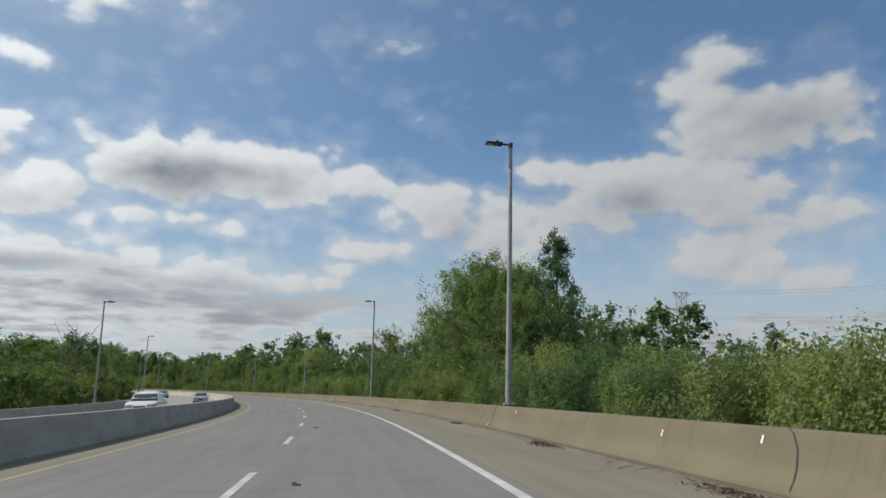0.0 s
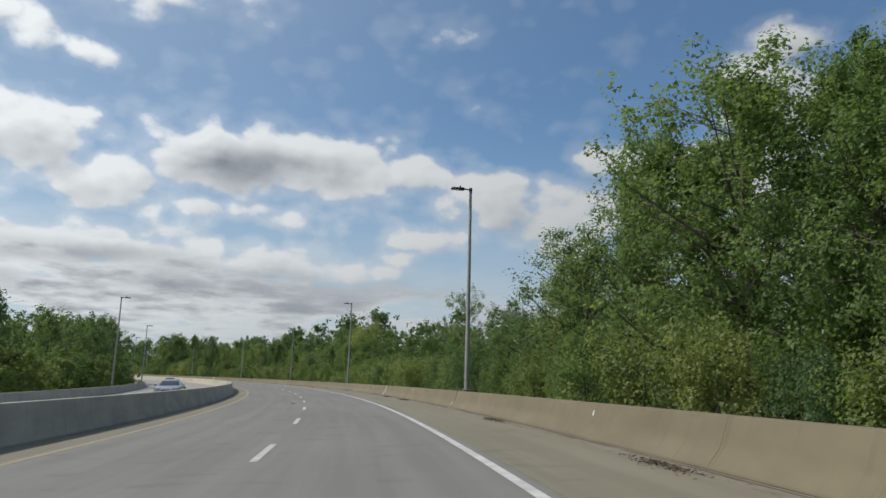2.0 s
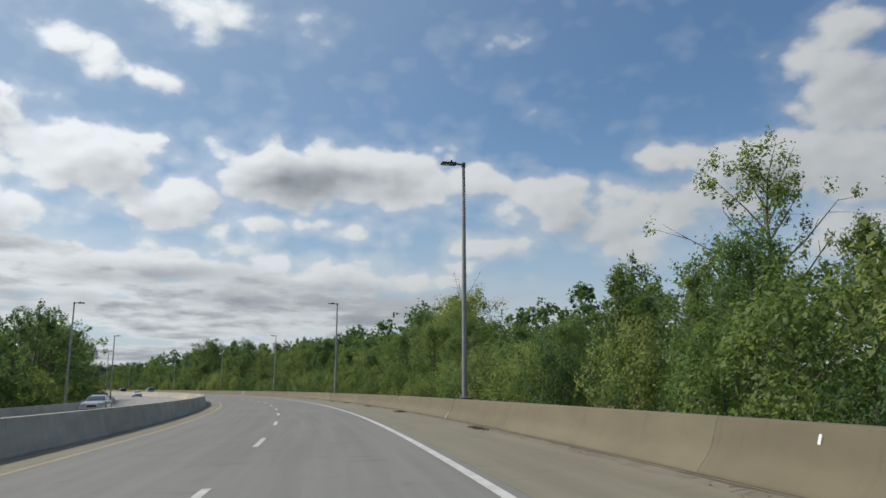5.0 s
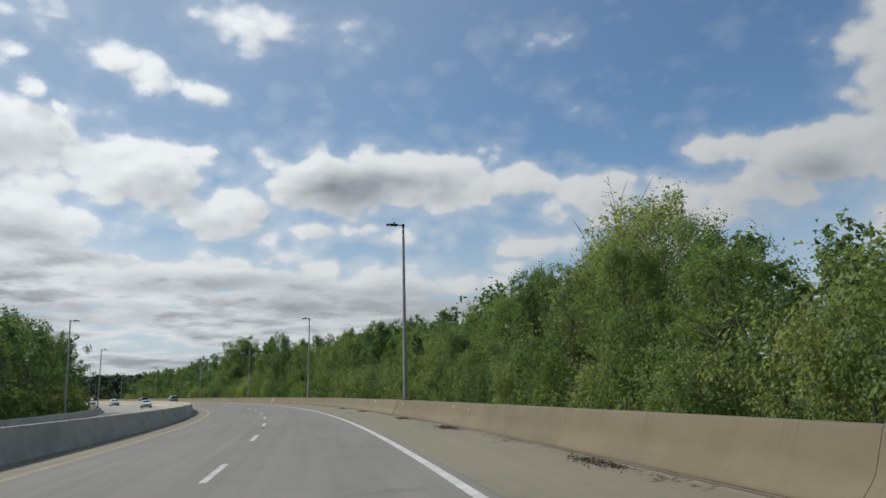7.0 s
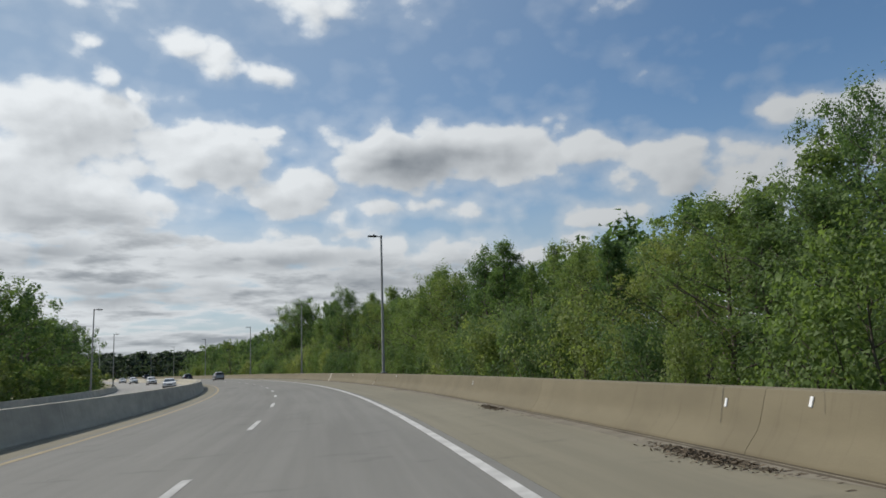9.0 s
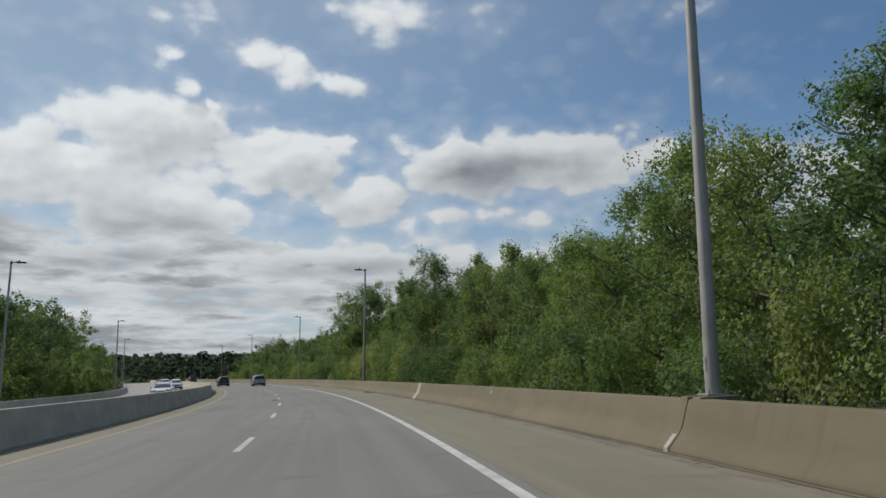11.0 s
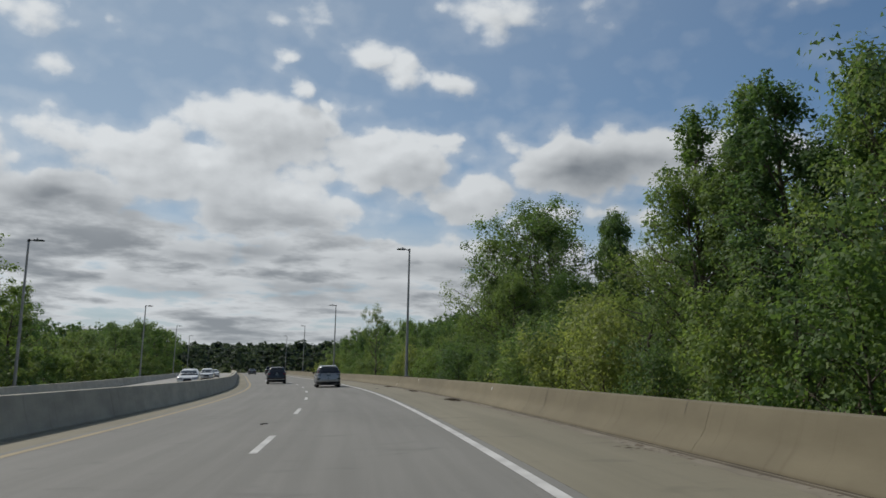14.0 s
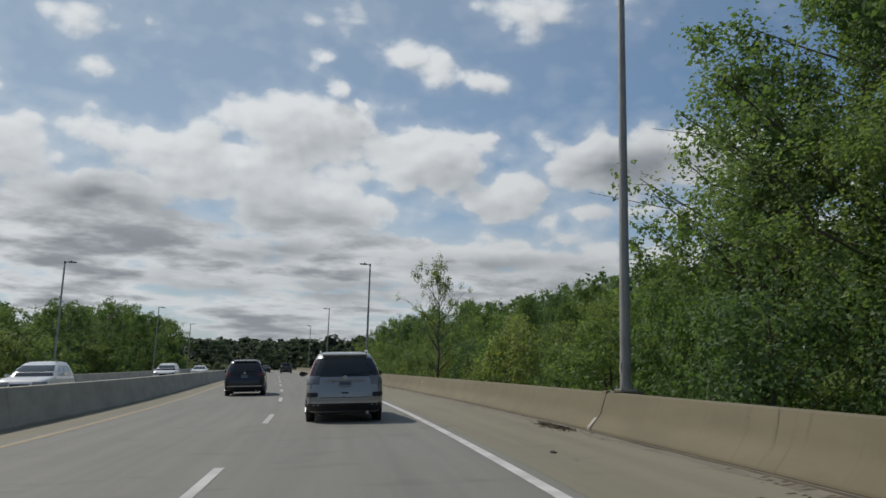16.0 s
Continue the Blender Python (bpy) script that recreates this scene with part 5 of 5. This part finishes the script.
def make_vehicle(name, shell, body_paint, label, category, roof, wheel_y, wheel_r=0.345, rear=True, rails=True, belt=1.08, top=1.52, lights=(0.90, 1.10), tall_lights=True):
    s = Shell(shell)
    holder = new(name)
    half = max(c[2 + 1] for c in shell)
    part("body", s.body(), body_paint, holder, smooth=True)
    part("rear_window", s.patch(belt, top, -6.2, 6.2, 0.010, 12, 4), TINTED, holder, "dark tinted glass")
    part("windscreen", s.patch(belt + 0.01, top, 25.7, 38.3, 0.010, 12, 4), TINTED, holder, "dark tinted glass")
    for sign in (1, -1):
        for a, b, sl0, sl1 in ((9.0, 11.6, 0.6, 0.1), (12.0, 16.6, 0.1, 0.0), (17.0, 23.2, 0.0, -1.2)):
            u0, u1 = (a, b) if sign > 0 else (64 - b, 64 - a)
            d0, d1 = (sl0, sl1) if sign > 0 else (-sl1, -sl0)
            part("side_window", s.patch(belt + 0.01, top - 0.02, u0, u1, 0.008, 6, 3, d0, d1), TINTED, holder)
    zl, zh = lights
    for sign in (1, -1):
        def span(a, b):
            return (a, b) if sign > 0 else (64 - b, 64 - a)
        part("tail_light", s.patch(zl, zh, *span(3.9, 8.0), 0.012, 6, 3), RED_LENS if not tall_lights else CLEAR_LENS, holder, "tail light")
        if tall_lights:
            part("tail_light", s.patch(zh + 0.005, top - 0.02, *span(6.5, 7.9), 0.012, 3, 4), RED_LENS, holder, "tall red tail light on the pillar")
        part("headlight", s.patch(shell[4][0] - 0.06, shell[4][0] + 0.10, *span(24.3, 29.4), 0.012, 6, 3), CLEAR_LENS, holder, "headlight")
        zi = 0.66 if tall_lights else 0.53
        part("bumper_insert", s.patch(zi - 0.05, zi + 0.05, *span(4.0, 6.9), 0.010, 5, 3), CLADDING, holder, "dark bumper insert")
        if not tall_lights:
            part("reflector_strip", s.patch(0.51, 0.55, *span(4.2, 6.4), 0.018, 4, 2), RED_LENS, holder, "dull red reflector")
        part("mirror", mirror_mesh(sign), body_paint if not tall_lights else CLADDING, holder, "door mirror", pose_m=pose(sign * (half + 0.10), float(np.interp(belt + 0.04, s.z, s.table[:, 2])) - 0.40, belt + 0.05))
        if rails:
            bm = bmesh.new()
            zr = roof - 0.02
            tube(bm, (sign * 0.56, -1.55, zr - 0.02), (sign * 0.58, -1.40, zr + 0.045), 0.018, 0.018, 6)
            tube(bm, (sign * 0.58, -1.40, zr + 0.045), (sign * 0.58, -0.45, zr + 0.045), 0.018, 0.018, 6)
            tube(bm, (sign * 0.58, -0.45, zr + 0.045), (sign * 0.56, -0.30, zr - 0.02), 0.018, 0.018, 6)
            part("roof_rail", bm, CHROME if tall_lights else CLADDING, holder)
        for y in wheel_y:
            # dark disc on the closed side imitates the shaded wheel well
            bm = bmesh.new()
            tube(bm, (sign * (half - 0.10), y, wheel_r + 0.02), (sign * (half + 0.004), y, wheel_r + 0.02), wheel_r + 0.07, wheel_r + 0.06, 28)
            part("wheel_arch", bm, CLADDING, holder)
            make_wheel(holder, sign * (half - 0.10), y, wheel_r, sign)
    zb = 0.45 if tall_lights else shell[2][0]
    part("rear_bumper", s.patch(shell[1][0], zb, -9.5, 9.5, 0.014, 16, 3), CLADDING, holder, "dark plastic lower bumper")
    part("bumper_strip", s.patch(zb + 0.004, zb + 0.05, -5.5, 5.5, 0.018, 12, 2), CHROME, holder, "bright trim strip")
    part("front_bumper", s.patch(shell[1][0], shell[2][0], 24, 40, 0.014, 16, 3), CLADDING, holder, "dark plastic lower bumper")
    part("grille", s.patch(shell[3][0] - 0.05, shell[4][0] + 0.02, 29.8, 34.2, 0.012, 8, 3), CLADDING, holder, "dark grille")
    # the tailgate's seam, handle, badge and plate
    for u0, u1, z0, z1 in ((-5.6, 5.6, 0.585, 0.597), (-5.75, -5.6, 0.59, 1.06), (5.6, 5.75, 0.59, 1.06)):
        part("tailgate_seam", s.patch(z0, z1, u0, u1, 0.003, 10, 2), CLADDING, holder)
    zp = (zl + zh) / 2 - 0.08
    yb = s.section(zp)[0]
    tilt = math.degrees(math.atan2(s.section(zp + 0.1)[0] - s.section(zp - 0.1)[0], 0.2))
    bm = bmesh.new()
    plate(bm, 0.305, 0.152, 0.012)
    tag = part("number_plate", bm, PLATE, holder, "number plate with dark bars, recess shade in its colour", pose_m=pose(0, yb - 0.016, zp, -tilt, 0, 0))
    for k in range(6):
        bm = bmesh.new()
        plate(bm, 0.026, 0.07, 0.004, 0.0)
        part("bar", bm, PLATE_INK, tag, pose_m=pose(-0.105 + k * 0.042, -0.009, -0.005))
    bm = bmesh.new()
    plate(bm, 0.16, 0.032, 0.03, 0.006)
    part("tailgate_handle", bm, CLADDING, holder, "dark handle recess", pose_m=pose(0, s.section(0.70)[0] - 0.010, 0.70))
    bm = bmesh.new()
    tube(bm, (0, 0.012, 0), (0, -0.012, 0), 0.062, 0.056, 16)
    part("badge", bm, CHROME, holder, "plain round badge", pose_m=pose(0, s.section(zh - 0.06)[0] - 0.008, zh - 0.05))
    bm = bmesh.new()
    plate(bm, 0.95, 0.035, 0.05, 0.01)
    part("plate_garnish", bm, body_paint, holder, pose_m=pose(0, s.section(zh - 0.1)[0] - 0.02, zh - 0.10))
    bm = bmesh.new()
    bmesh.ops.create_cone(bm, cap_ends=True, segments=8, radius1=0.05, radius2=0.012, depth=0.07)
    bmesh.ops.scale(bm, vec=(0.5, 1.6, 1), verts=bm.verts)
    part("antenna", bm, CLADDING, holder, "small dark roof antenna", pose_m=pose(0, s.section(roof - 0.03)[0] + 0.35, roof + 0.02))
    bm = bmesh.new()
    plate(bm, 1.10, 0.035, 0.18, 0.015)
    part("spoiler", bm, body_paint, holder, pose_m=pose(0, s.section(top + 0.06)[0] - 0.02, top + 0.085, 6, 0, 0))
    bm = bmesh.new()
    tube(bm, (-0.02, -0.01, 0), (0.42, -0.012, 0.045), 0.010, 0.007, 5)
    part("wiper", bm, CLADDING, holder, pose_m=pose(0, s.section(belt + 0.05)[0] - 0.022, belt + 0.05))
    bm = bmesh.new()
    plate(bm, 1.35, 0.16, 3.4, 0.04)
    part("underbody", bm, CLADDING, holder, pose_m=pose(0, 0, 0.25))
    bm = bmesh.new()
    tube(bm, (0.52, -2.05, 0.24), (0.52, -2.30 if rear else -2.2, 0.235), 0.035, 0.035, 10)
    part("exhaust", bm, ALLOY, holder)
    return tagged(holder, label, category)


def mirror_mesh(sign):
    bm = bmesh.new()
    plate(bm, 0.22, 0.15, 0.11, 0.035)
    for q in bm.verts:
        if q.co.x * sign < 0:
            q.co.z *= 0.6
    return bm


def park(ob, s, lat, flip=False):
    n = at(s, lat)
    ob.matrix_basis = Matrix.Translation(n) @ pose(0, 0, 0, 0, -math.degrees(math.atan(bank(s))) * (-1 if flip else 1), turn(s) + (180 if flip else 0))
    return ob


park(make_vehicle("suv", CROSSOVER, SILVER, "silver compact SUV with dark rear glass on grey pavement", "car", 1.685, (-1.31, 1.31)), 355.1, 0.14)
park(make_vehicle("suv", CROSSOVER, BLACK_PAINT, "black SUV with chrome roof rails in the passing lane", "car", 1.685, (-1.31, 1.31), tall_lights=False), 373.9, -3.45)
park(make_vehicle("pickup_truck", PICKUP, BLACK_PAINT, "dark pickup truck far ahead on the highway", "car", 1.82, (-1.75, 1.75), 0.39, rails=False, belt=1.24, top=1.74, tall_lights=False), 478.0, -0.2)
park(make_vehicle("saloon_car", SALOON, BLACK_PAINT, "small dark car far ahead on the highway", "car", 1.455, (-1.40, 1.40), 0.33, rails=False, belt=1.0, top=1.36, lights=(0.70, 0.86), tall_lights=False), 492.0, -3.8)
white_suv = park(make_vehicle("suv", CROSSOVER, WHITE_PAINT, "white SUV facing the camera in the oncoming lanes", "car", 1.685, (-1.31, 1.31), tall_lights=False), 52.1, -11.5, True)
white_car = park(make_vehicle("saloon_car", SALOON, WHITE_PAINT, "white saloon car in the oncoming lanes", "car", 1.455, (-1.40, 1.40), 0.33, rails=False, belt=1.0, top=1.36, lights=(0.70, 0.86), tall_lights=False), 306.2, -11.5, True)
grey_car = park(make_vehicle("saloon_car", SALOON, GREY_PAINT, "light grey saloon car in the oncoming lanes", "car", 1.455, (-1.40, 1.40), 0.33, rails=False, belt=1.0, top=1.36, lights=(0.70, 0.86), tall_lights=False), 104.8, -11.5, True)
for src, s, lat in ((white_suv, 368.8, -11.5), (white_suv, 406.8, -11.5), (white_car, 436.8, -11.5), (grey_car, 173.0, -15.5)):
    park(copy_thing(src, Matrix()), s, lat, True)
